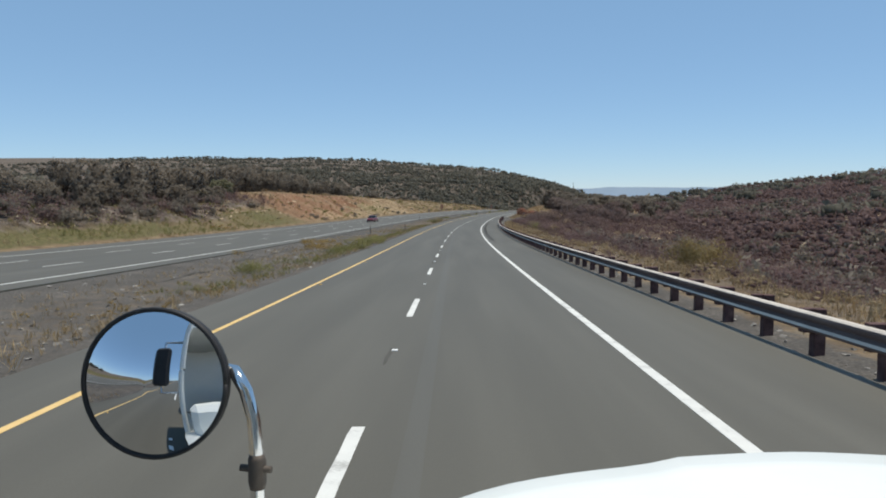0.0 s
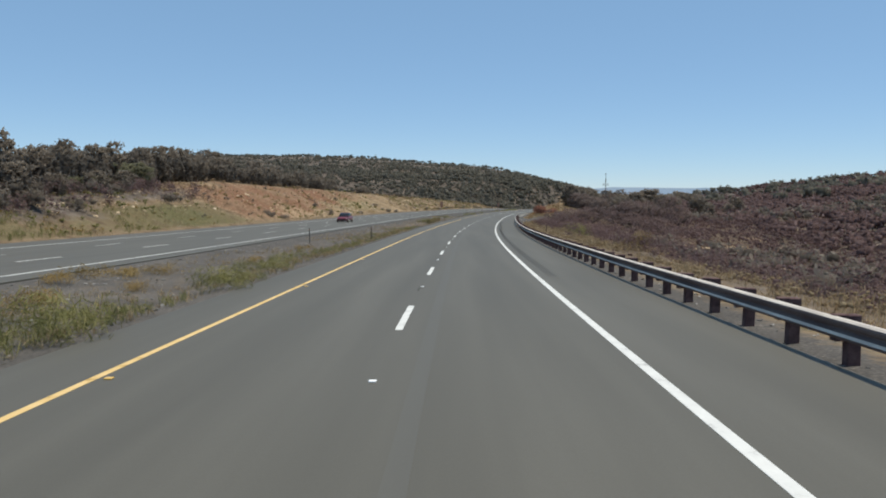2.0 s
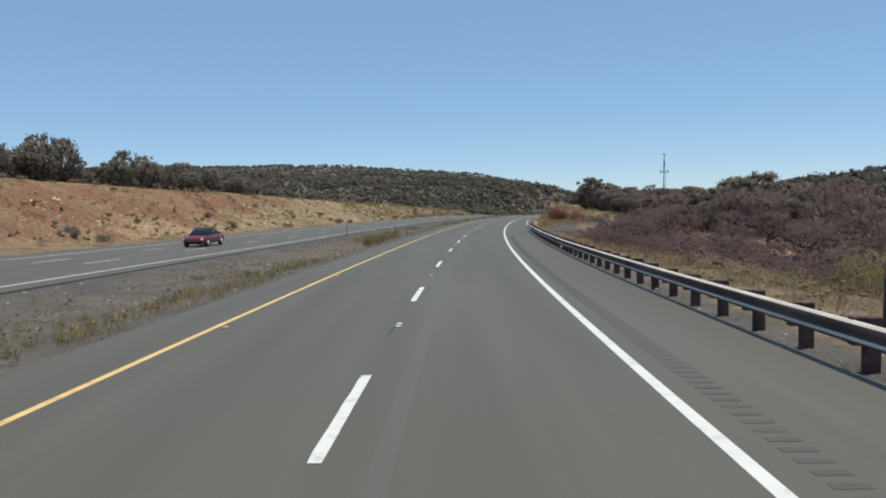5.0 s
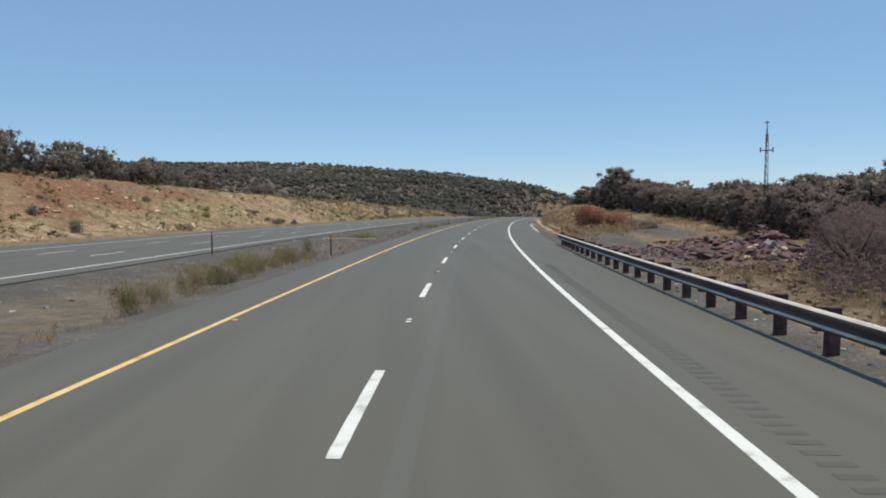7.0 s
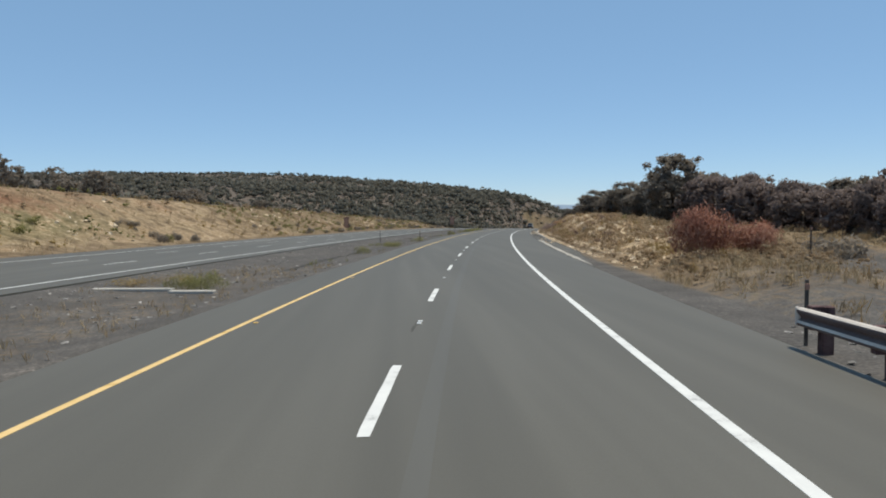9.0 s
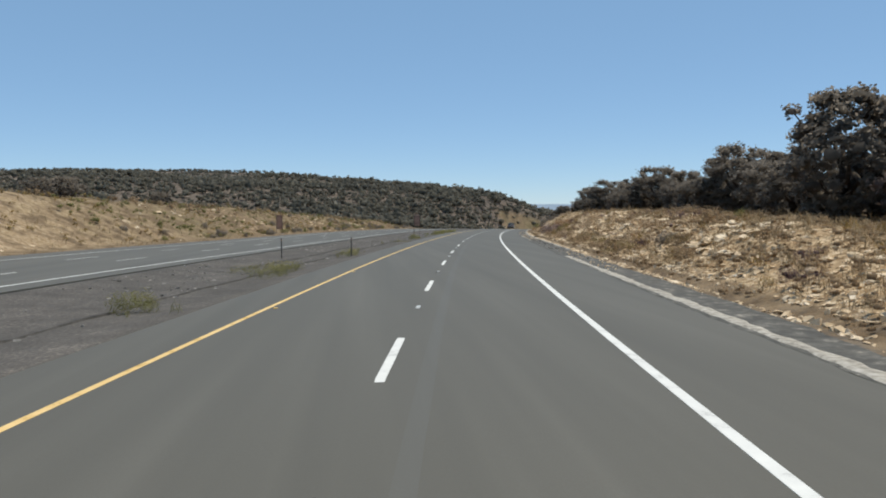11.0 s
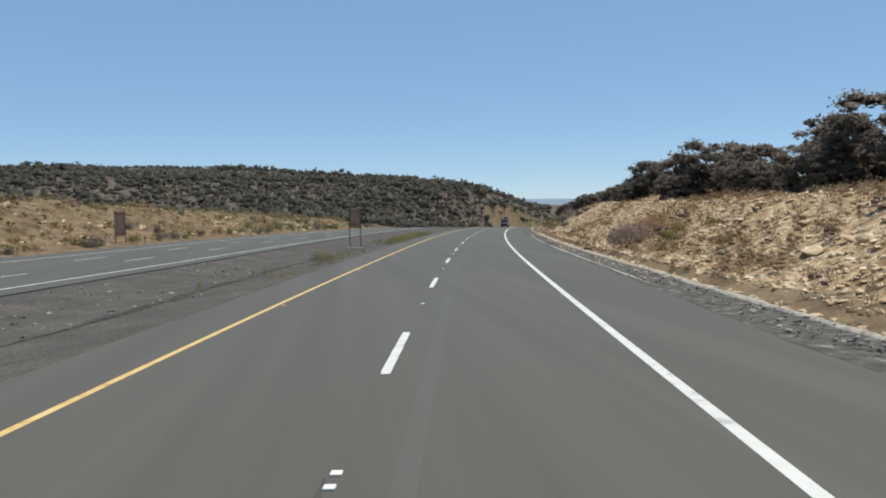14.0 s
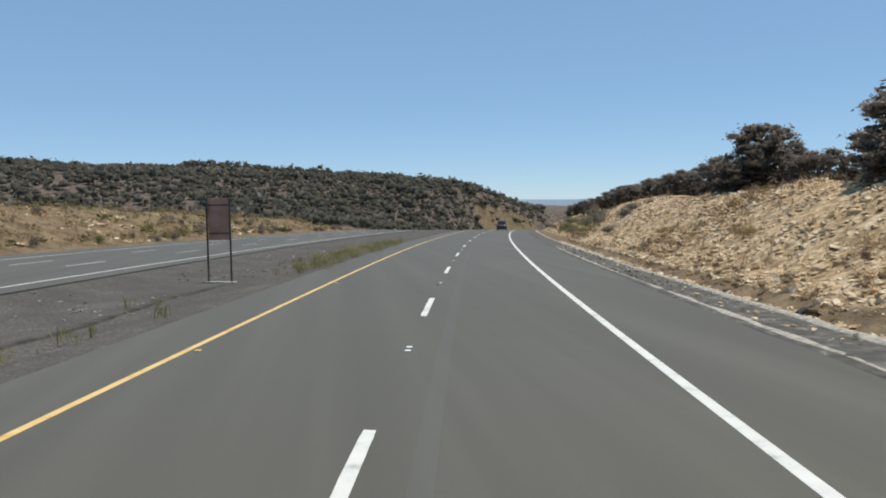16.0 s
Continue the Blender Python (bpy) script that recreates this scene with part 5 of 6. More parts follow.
for k, (s, u, size, tall) in enumerate(((47.4, -6.0, 1.5, 1.35), (45.6, -6.5, 1.3, 1.1), (42.5, -6.6, 1.1, 1.0), (49, -7.0, 1.3, 1.0), (56, -5.8, 1.3, 1.1), (58.5, -5.9, 1.0, 0.9), (63, -6.1, 1.0, 0.7), (27, -7.6, 1.0, 1.1), (28, -8.0, 0.9, 0.9),
                                        (307, -5.9, 1.2, 0.8), (310, -6.0, 1.4, 0.9), (313.5, -5.9, 1.4, 1.0), (317, -6.0, 1.5, 0.9), (321, -5.9, 1.4, 1.0), (325, -6.0, 1.4, 0.9), (329, -5.9, 1.3, 1.1), (334, -5.9, 1.2, 0.8), (287, -6.6, 0.9, 0.7), (243, -6.3, 1.2, 0.8), (275, -6.4, 0.7, 0.5), (282.3, -6.3, 0.9, 1.1), (229.9, -7.9, 1.7, 0.9), (231, -7.4, 1.3, 0.8), (156.6, -7.6, 1.0, 1.2), (158.2, -8.6, 1.1, 1.0), (154.5, -8.8, 1.2, 1.0), (160.4, -7.4, 0.8, 1.2), (65.8, -7.4, 1.2, 0.9), (68.5, -7.2, 1.0, 0.8))):
    clump(W_green, k, s, u, size, tall, "yellow-green weed clump at the shoulder's edge", group="median weeds")
for k, (s, u, size, tall) in enumerate(((52, -9.4, 1.3, 1.1), (54, -9.8, 1.4, 1.2), (50, -9.2, 1.2, 1.0), (57, -9.0, 1.0, 0.9), (40, -12.3, 0.7, 0.7), (70, -8.8, 1.0, 0.8), (80, -8.6, 0.9, 0.7), (189, -11.2, 1.3, 0.8), (190.5, -10.6, 1.2, 0.8), (57.5, -11.8, 1.5, 1.0), (59.5, -11.3, 1.5, 1.1), (61.5, -10.8, 1.4, 1.0), (63.2, -10.3, 1.2, 0.9))):
    clump(W_ochre, k, s, u, size, tall, "ochre brush clump in the gravel median", group="median weeds")
for k in range(26):
    r = random.Random(k)
    clump(W_straw if k % 3 else W_green, k, 143 + 0.85 * k + r.uniform(-0.3, 0.3), -6.6 - 0.03 * k + r.uniform(-0.5, 0.5), r.uniform(0.3, 0.65), r.uniform(1.1, 1.7), "upright pale weed stalks in the median", group="median weeds")
for k, (s, u) in enumerate(((187.6, -8.6), (188.4, -9.0), (189.2, -8.4), (188, -8.0), (216, -7.4), (226, -6.6))):
    clump(W_green, k, s, u, 0.9, 0.9, "green weeds beside a concrete slab", group="median weeds")
clump(W_dark, 0, 151.5, -7.0, 0.75, 0.85, "round dark green weed among pale stalks", group="median weeds")
rs = random.Random(5)
for k in range(46):
    s = rs.uniform(150, 400)
    v = abs(rs.gauss(0, 5)) + 0.6
    clump(W_dark, k, s, -29.8 - v, rs.uniform(0.5, 1.15), rs.uniform(0.6, 1.25), "small dark shrub on the dry bank", "shrub", "shrub", "bank shrubs")
for k in range(40):
    s = rs.uniform(235, 420)
    clump(W_dark, k, s, -30.0 - rs.uniform(0, 1) ** 2 * 6, rs.uniform(0.5, 1.0), rs.uniform(0.7, 1.4), "small dark shrub at the foot of the bank", "shrub", "shrub", "bank shrubs")
for k in range(26):
    s = rs.uniform(225, 370)
    clump(W_dark if k % 4 == 0 else W_straw if k % 2 else W_ochre, k, s, rs.uniform(9.6, 16), rs.uniform(0.4, 0.8), rs.uniform(0.5, 1.0), "small dry shrub among broken stones", "shrub", "shrub", "cutting shrubs")
for k in range(40):
    s = rs.uniform(335, 410)
    clump(W_dark, k, s, rs.uniform(9.8, 15), rs.uniform(0.6, 1.3), rs.uniform(0.7, 1.4), "small dark shrub on the rocky bank", "shrub", "shrub", "cutting shrubs")
for k, (s, u, size) in enumerate(((268.7, 9.6, 1.3), (256.0, 10.4, 1.2), (253.5, 9.6, 0.9), (246.0, 9.7, 1.2), (247.4, 11.7, 0.8), (240.3, 9.9, 1.3), (238.9, 10.6, 1.2), (238.6, 8.9, 0.8), (242.0, 12.1, 1.2), (237.1, 9.9, 1.1), (245.3, 9.0, 0.9), (282.5, 11.3, 1.1), (285.5, 11.6, 1.2), (279.5, 12.0, 0.9), (280.4, 9.2, 0.8), (277.9, 9.8, 0.9), (296.0, 11.4, 1.1), (231.0, 10.8, 1.1), (226.5, 9.8, 0.9), (305.0, 11.5, 1.1), (311.0, 10.6, 1.2), (274.0, 10.9, 1.0), (262.0, 11.8, 1.1), (318.0, 11.6, 1.2))):
    clump(W_tuft, k, s, u, size, 0.8 + 0.13 * (k % 4), "soft tan-olive tuft among broken limestone", "shrub", "shrub", "cutting tufts")
clump(W_russet, 0, 195.6, 10.8, 0.64, 1.05, "large russet-red leafy bush in dry grass", "bush", "russet_bush")
clump(W_russet, 1, 196.5, 13.4, 0.6, 0.7, "smaller russet bush in dry grass", "bush", "russet_bush")
clump(W_ochre, 1, 199, 10.2, 1.6, 1.9, "tall straw-green bush on the verge", "bush", "verge_bush")
clump(W_dark, 1, 193, 15.5, 1.8, 1.1, "grey-green low bush in the field", "bush", "verge_bush")
W_round = [weed_mesh(75, 0.6, 1.5, M_olive, 5600, 0.3, "verge_bush", 0.045)]
clump(W_round, 1, 79.8, 11.4, 1.5, 2.3, "round yellow-ochre bush above the guard rail", "bush", "verge_bush")
clump(W_round, 0, 28.0, 11.6, 2.1, 2.9, "round ochre-green bush among grey scrub", "bush", "verge_bush")
M_twig = foliage("bare_mauve_twigs", [(0.2, (0.20, 0.145, 0.135)), (0.5, (0.31, 0.235, 0.21)), (0.8, (0.44, 0.35, 0.30))], thin=0.4)
M_rust = foliage("faded_russet_twigs", [(0.2, (0.21, 0.12, 0.06)), (0.5, (0.34, 0.205, 0.115)), (0.8, (0.46, 0.31, 0.19))], thin=0.4)
W_pale = [weed_mesh(70, 1.3, 2.0, M_twig, 1900, 0.12, "bare_bush", 0.1), weed_mesh(74, 1.3, 2.0, M_rust, 1900, 0.14, "bare_bush", 0.09)]
W_grey = [weed_mesh(70, 1.3, 2.0, M_scrub, 1500, 0.1, "bare_bush")]
clump(W_pale, 0, 286.0, 9.8, 1.0, 1.15, "bare grey-mauve bush at the bank's foot", "bush", "bare_bush")
clump(W_grey, 1, 150.5, 14.6, 1.3, 1.5, "bare brown bush in front of red rubble", "bush", "bare_bush")
clump(W_pale, 1, 287.0, 10.9, 0.9, 1.15, "dry brown bush on the bank", "bush", "russet_bush")
for k, (s, u, z) in enumerate(((109.4, 12.1, 0.8), (112, 13.2, 0.9), (106, 12.4, 0.7), (115.5, 12.8, 0.8))):
    clump(W_green, k, s, u - 0.6, 1.5, 2.3 * z, "yellow-green brush on the verge", "bush", "verge_bush", "verge brush")


# ---- stones ----
def stone_mesh(seed, mat, flat=0.6, name="stone", points=14):
    rng = random.Random(seed)
    bm = bmesh.new()
    for _ in range(points):
        v = Vector([rng.gauss(0, 1) for _ in range(3)]).normalized() * rng.uniform(0.75, 1.0)
        bm.verts.new((v.x * 0.5, v.y * 0.42, v.z * 0.5 * flat))
    bmesh.ops.convex_hull(bm, input=bm.verts[:])
    bmesh.ops.delete(bm, geom=[v for v in bm.verts if not v.link_faces], context="VERTS")
    bmesh.ops.triangulate(bm, faces=bm.faces[:])
    return solid(name, bm, mat)


TAN = [stone_mesh(100 + k, M_tan, 0.45 + 0.08 * (k % 4)) for k in range(8)]
PURPLE = [stone_mesh(120 + k, M_purple, 0.6) for k in range(6)]
GREYS = [stone_mesh(140 + k, M_greystone, 0.6, points=8) for k in range(4)]
CHIPS = [stone_mesh(160 + k, M_tan, 0.5 + 0.08 * (k % 4), points=8) for k in range(8)]
SHARDS = [stone_mesh(180 + k, M_purple, 0.6, points=8) for k in range(4)]


def stone_part(me_, parent, s, u, size, turn, lift=0.0, lean=(0, 0)):
    x, y, z, t = spot(s, u)
    ob = new("stone", me_)
    ob.parent = parent
    ob.matrix_world = pose(x, y, z + lift, lean[0], lean[1], turn) @ Matrix.Diagonal((*size, 1))
    return ob


def rubble(name, label, templates, mat, seed, n, s_range, u_range, size, keep=None, lift=0.0):
    """Loose small stones past counting, as one mesh."""
    rng = np.random.RandomState(seed)
    s, u, x, y, z = scatter(rng, n, s_range, u_range, keep)
    V, F, base = [], [], 0
    tm = []
    for me_ in templates:
        v = np.empty(len(me_.vertices) * 3)
        me_.vertices.foreach_get("co", v)
        tm.append((v.reshape(-1, 3), np.array([tuple(p.vertices) for p in me_.polygons])))
    for i in range(len(x)):
        v, f = tm[i % len(tm)]
        a = rng.uniform(0, 2 * math.pi)
        k = rng.uniform(*size) * np.array([1, 1, rng.uniform(0.7, 1.2)])
        w = v * k
        w = np.stack([w[:, 0] * math.cos(a) - w[:, 1] * math.sin(a), w[:, 0] * math.sin(a) + w[:, 1] * math.cos(a), w[:, 2]], -1)
        V.append(w + [x[i], y[i], z[i] + 0.05 * k[2] + lift])
        F.append(f + base)
        base += len(v)
    return tagged(new(name, mesh(name, np.concatenate(V), np.concatenate(F), [mat])), label, "stones", kind="stuff")


ledge = tagged(empty("rock_ledge", Matrix()), "broken pale limestone blocks lying along the cutting", "rocks")
rs = random.Random(9)
for k in range(290):
    # three broken courses that step up the cutting, strongest where the ledge stands bare
    s = rs.uniform(208, 305) if k % 5 < 2 else rs.uniform(222, 268)
    h = np.interp(s, *BANK_R)
    course = rs.choice((0.42, 0.56, 0.70, 0.82, 0.92))
    u = 8.9 + (1.9 * h + 1.0) * (course + 0.05 * float(rough(s, course * 40, 5.0))) + rs.gauss(0, 0.1)
    w = rs.uniform(0.34, 0.78) * (1.25 if 222 < s < 268 else 0.9)
    turn = -math.degrees(float(np.interp(s, S, TH))) + rs.gauss(0, 18)
    stone_part(TAN[k % 8], ledge, s, u, (w * 0.8, w * rs.uniform(1.0, 1.7), w * rs.uniform(0.4, 0.7)), turn, rs.uniform(0.0, 0.1), (rs.uniform(-10, 10), rs.uniform(-10, 10)))
on_cut = lambda s, u, x, y: (u < 9.2 + (1.9 * np.interp(s, *BANK_R) + 2.5))
rubble("stone_rubble", "small pale limestone rubble over the cutting", CHIPS, M_tan, 71, 21000, (196, 345), (8.1, 17.5), (0.1, 0.42), lambda s, u, x, y: on_cut(s, u, x, y) & (rough(x, y, 2.2) + 0.5 * rough(x, y, 6.0) > -0.6))
rubble("stone_rubble", "loose stones and crumbs in the gutter", GREYS, M_greystone, 77, 700, (234, 330), (6.5, 7.55), (0.05, 0.2), lambda s, u, x, y: rough(x, y, 3.0) > -0.2, 0.13)
rubble("stone_rubble", "pale crumbs along the gutter", CHIPS, M_tan, 78, 500, (226, 330), (6.6, 7.5), (0.05, 0.18), lambda s, u, x, y: rough(x, y, 4.0) > -0.1, 0.13)
rubble("stone_rubble", "pale crumbs at the foot of the cutting", CHIPS, M_tan, 80, 3200, (206, 340), (7.8, 9.8), (0.05, 0.24))
rubble("stone_rubble", "pale stones showing through the far bank", CHIPS, M_tan, 72, 2000, (125, 420), (-44, -30), (0.2, 0.7), lambda s, u, x, y: (rough(x, y, 7.0) > 0.12) & (rough(x, y, 23.0) > -0.1))
rubble("stone_rubble", "pale stones among the brush below the crest", CHIPS, M_tan, 104, 420, (40, 135), (-46, -35), (0.25, 0.9), lambda s, u, x, y: rough(x, y, 5.0) > 0.0, -0.03)
rubble("stone_rubble", "flat pale rock showing in streaks on the bank", CHIPS, M_tan, 103, 900, (160, 400), (-42, -31), (0.5, 1.5), lambda s, u, x, y: (rough(s * 0.35, u, 2.4) > 0.25) & (rough(x, y, 17.0) > -0.1), -0.12)
rubble("stone_rubble", "small grey stones in the gravel median", GREYS, M_greystone, 73, 4200, (-8, 330), (-12.4, -5.6), (0.04, 0.26), lambda s, u, x, y: (rough(x, y, 4.0) > -0.15) & ((s < 205) | (u < -7.4)))
rubble("stone_rubble", "small stones between the guard rail posts", GREYS, M_greystone, 74, 900, (-5, 178), (6.6, 8.6), (0.05, 0.2))
rubble("stone_rubble", "pale stones scattered on the scrub slope", CHIPS, M_tan, 75, 900, (-5, 160), (14, 130), (0.5, 1.8), lambda s, u, x, y: rough(x, y, 11.0) > 0.35)
heap = tagged(empty("rubble_heap", Matrix()), "heap of dark red and purple rubble beside the road", "rocks")
for k in range(270):
    s, u = rs.gauss(167.5, 3.0), rs.gauss(15.2, 2.2)
    if u < 9.6 or u > 23:
        continue
    w = rs.uniform(0.3, 0.9) * (1.5 if k % 7 == 0 else 1.0)
    stone_part(PURPLE[k % 6], heap, s, u, (w * rs.uniform(1, 1.6), w, w * rs.uniform(0.5, 0.9)), rs.uniform(0, 360), 0.05, (rs.uniform(-18, 18), rs.uniform(-18, 18)))
stone_part(stone_mesh(190, M_concrete, 0.7), heap, 164.4, 15.7, (1.25, 1.1, 1.0), 20, 0.1)["label"] = "large pale boulder"
for k in range(16):
    stone_part(TAN[k % 8], heap, 161.5 + rs.gauss(0, 1.2), 15.6 + rs.gauss(0, 0.9), (rs.uniform(0.25, 0.55),) * 3, rs.uniform(0, 360), 0.1)
rubble("stone_rubble", "pale crumbs among the red rubble", CHIPS, M_greystone, 79, 420, (154, 180), (8.6, 21), (0.1, 0.4), lambda s, u, x, y: ((s - 167) / 11) ** 2 + ((u - 14.6) / 5.8) ** 2 < 1)
rubble("stone_rubble", "loose red rubble round the heap", SHARDS, M_purple, 76, 3000, (154, 182), (8.6, 22), (0.12, 0.45), lambda s, u, x, y: ((s - 167) / 11) ** 2 + ((u - 14.6) / 5.8) ** 2 < 1)

# ---- concrete drain slabs in the median ----
for s, u, w, l in ((187.4, -10.6, 3.3, 0.35), (186.6, -8.0, 1.5, 0.35)):
    ob = new("drain_slab", solid("drain_slab", boxes([((0, 0, 0.02), (w, l, 0.14))], 0.02), M_concrete))
    ob.matrix_world = placed(s, u)
    tagged(ob, "low pale concrete drain slab in the gravel", "slab")

# ---- litter caught under the guard rail ----
M_litter = material("white_plastic_film", [(0.3, (0.66, 0.66, 0.64)), (0.7, (0.80, 0.80, 0.78))], -6.0, 0.5, 0.3, 30.0)
for k, (s, u, w) in enumerate(((136.4, 6.85, 0.42), (135.7, 6.95, 0.3))):
    bm = bmesh.new()
    bmesh.ops.create_icosphere(bm, subdivisions=2, radius=0.5)
    for v in bm.verts:
        v.co *= 0.8 + 0.35 * noise.noise(v.co * 4.0 + Vector((k * 7.0, 0, 0)))
    ob = new("plastic_bag", solid("plastic_bag", bm, M_litter))
    ob.matrix_world = placed(s, u, 0.3 * w) @ Matrix.Diagonal((w, w * 0.8, w * 0.6, 1))
    tagged(ob, "crumpled white plastic bag under the guard rail", "litter", "roadside litter")

# ---- torn tyre at the kerb ----
tyre = empty("torn_tyre", placed(292.2, 8.2, 0.05, 25) @ Matrix.Diagonal((0.72, 0.72, 0.6, 1)))
tagged(tyre, "torn black tyre tread lying at the kerb", "tyre")
pts = [(-0.42, -0.1, 0.0), (-0.25, 0.08, 0.12), (0.0, 0.12, 0.2), (0.25, 0.02, 0.1), (0.45, -0.1, 0.02)]
part("tread", tubes("tread", [(pts, [0.05, 0.1, 0.12, 0.1, 0.04])], M_rubber, 7), tyre)
part("strip", tubes("strip", [([(0.2, 0.2, 0.0), (0.45, 0.25, 0.04), (0.7, 0.12, 0.0)], [0.03, 0.05, 0.02])], M_rubber, 6), tyre)

# ---- distant blue hills through the gap ----
M_haze = material("hazy_distance", [(0.3, (0.20, 0.27, 0.36)), (0.7, (0.25, 0.32, 0.41))], 0.002, 1.0, 0.0, 0.01, spec=0.0)
n = 80
xs = np.linspace(200, 2600, n)
hz = 10 + 7 * np.array([rough(x, 3.0, 330.0) for x in xs]) + 4 * np.array([rough(x, 9.0, 90.0) for x in xs])
v = np.concatenate([np.stack([xs, np.full(n, 4300.0), np.full(n, -260.0)], -1), np.stack([xs, np.full(n, 4300.0) + 60, hz], -1), np.stack([xs, np.full(n, 4500.0), np.full(n, -260.0)], -1)])
i = np.arange(n - 1)
f = np.concatenate([np.stack([i, i + 1, i + n + 1, i + n], -1), np.stack([i + n, i + n + 1, i + 2 * n + 1, i + 2 * n], -1)])
tagged(new("backdrop", mesh("backdrop", v, f, [M_haze], True)), "hazy blue hills on the horizon", "hills", kind="structure")

# ---- vehicles ----
M_glass = material("dark_window_glass", [(0.3, (0.012, 0.013, 0.014)), (0.7, (0.02, 0.021, 0.022))], -2.0, 0.08, 0.0, 10.0, spec=0.6)
M_maroon = material("maroon_car_paint", [(0.3, (0.13, 0.02, 0.03)), (0.7, (0.17, 0.03, 0.04))], -2.0, 0.3, 0.0, 10.0, spec=0.6)
M_dark = material("dark_grey_car_paint", [(0.3, (0.03, 0.032, 0.034)), (0.7, (0.045, 0.047, 0.05))], -2.0, 0.3, 0.0, 10.0, spec=0.6)
M_lamp = material("clear_lamp_lens", [(0.3, (0.75, 0.75, 0.72)), (0.7, (0.85, 0.85, 0.82))], -4.0, 0.15, 0.0, 10.0, spec=0.6)
M_tail = material("red_lamp_lens", [(0.3, (0.40, 0.02, 0.02)), (0.7, (0.5, 0.03, 0.03))], -4.0, 0.2, 0.0, 10.0, spec=0.6)
M_chrome = material("chrome", [(0.3, (0.70, 0.70, 0.70)), (0.7, (0.80, 0.80, 0.80))], -3.0, 0.12, 0.0, 10.0, metal=1.0)
M_cab = material("white_truck_paint", [(0.3, (0.79, 0.80, 0.75)), (0.7, (0.85, 0.85, 0.80))], -1.0, 0.25, 0.0, 10.0, spec=0.5)
M_black = material("black_plastic", [(0.3, (0.015, 0.015, 0.016)), (0.7, (0.028, 0.028, 0.03))], -5.0, 0.55, 0.1, 40.0)
M_tint = material("tinted_cab_glass", [(0.3, (0.012, 0.013, 0.015)), (0.7, (0.02, 0.021, 0.024))], -2.0, 0.35, 0.0, 10.0, spec=0.15)
M_mirror = material("mirror_glass", [(0.3, (0.70, 0.73, 0.78)), (0.7, (0.73, 0.76, 0.81))], -1.0, 0.01, 0.0, 10.0, metal=1.0)


def loft(name, rings, mat, shade=True, caps=True):
    """A skin through rings of equally many points."""
    n = len(rings[0])
    v = [p for r in rings for p in r]
    f = [(i * n + k, i * n + (k + 1) % n, (i + 1) * n + (k + 1) % n, (i + 1) * n + k) for i in range(len(rings) - 1) for k in range(n)]
    if caps:
        f += [tuple(range(n))[::-1], tuple(range((len(rings) - 1) * n, len(rings) * n))]
    return mesh(name, v, f, [mat], shade)


def rounded(half_w, z0, z1, y, r=0.35, n=20):
    """A rounded oblong section across x and z at y."""
    out = []
    for k in range(n):
        a = 2 * math.pi * (k + 0.5) / n
        c, s = math.cos(a), math.sin(a)
        out.append((half_w * math.copysign(abs(c) ** r, c), y, (z0 + z1) / 2 + (z1 - z0) / 2 * math.copysign(abs(s) ** r, s)))
    return out


def wheel(parent, x, y, radius, wide):
    t = part("tyre", tubes("tyre", [([(x - wide / 2, y, radius), (x - wide * 0.4, y, radius), (x + wide * 0.4, y, radius), (x + wide / 2, y, radius)], [radius * 0.86, radius, radius, radius * 0.86])], M_rubber, 20), parent)
    part("rim", tubes("rim", [([(x - wide * 0.53, y, radius), (x + wide * 0.53, y, radius)], [radius * 0.6, radius * 0.6])], M_zinc, 14), t)


def car(s, u, turn, paint, tall, long_, label):
    base = empty("car", placed(s, u, 0, turn, True))
    h = long_ / 2
    belt = 0.62 * tall
    part("body", loft("body", [rounded(0.70, 0.32, belt * 0.80, -h), rounded(0.86, 0.24, belt, -h + 0.25), rounded(0.89, 0.22, belt * 1.02, -h * 0.35), rounded(0.89, 0.22, belt, h * 0.35), rounded(0.84, 0.24, belt * 0.90, h - 0.35), rounded(0.66, 0.32, belt * 0.74, h)], paint), base)
    part("cabin", loft("cabin", [rounded(0.76, belt - 0.1, belt + 0.02, -h * 0.86 if tall > 1.6 else -h * 0.72), rounded(0.70, belt - 0.1, tall - 0.05, -h * 0.62 if tall > 1.6 else -h * 0.38), rounded(0.70, belt - 0.1, tall - 0.03, h * 0.08), rounded(0.76, belt - 0.1, belt + 0.02, h * 0.48)], M_glass), base, "dark tinted windows")
    part("roof", loft("roof", [rounded(0.60, tall - 0.07, tall - 0.03, -h * 0.6 if tall > 1.6 else -h * 0.36, 0.6), rounded(0.64, tall - 0.06, tall, -h * 0.2, 0.6), rounded(0.60, tall - 0.07, tall - 0.02, h * 0.07, 0.6)], paint), base)
    for x in (-0.6, 0.6):
        part("headlight", solid("headlight", boxes([((x, h - 0.1, belt * 0.66), (0.34, 0.14, 0.15))], 0.03), M_lamp), base, "clear headlight")
        part("tail_light", solid("tail_light", boxes([((x, -h + 0.06, belt * 0.74), (0.26, 0.1, 0.2))], 0.03), M_tail), base, "red tail light")
    part("bumper", solid("bumper", boxes([((0, h - 0.02, 0.40), (1.3, 0.12, 0.16))], 0.04), M_black), base, "black lower bumper")
    for x in (-0.78, 0.78):
        for y in (-h * 0.6, h * 0.62):
            wheel(base, x, y, 0.32, 0.2)
    return tagged(base, label, "car", "cars")


car(146.5, -19.6, 180, M_maroon, 1.42, 4.5, "maroon sedan with dark windows on the far carriageway")
car(410, 1.6, 0, M_dark, 1.75, 4.6, "dark grey sport utility car on the road ahead")

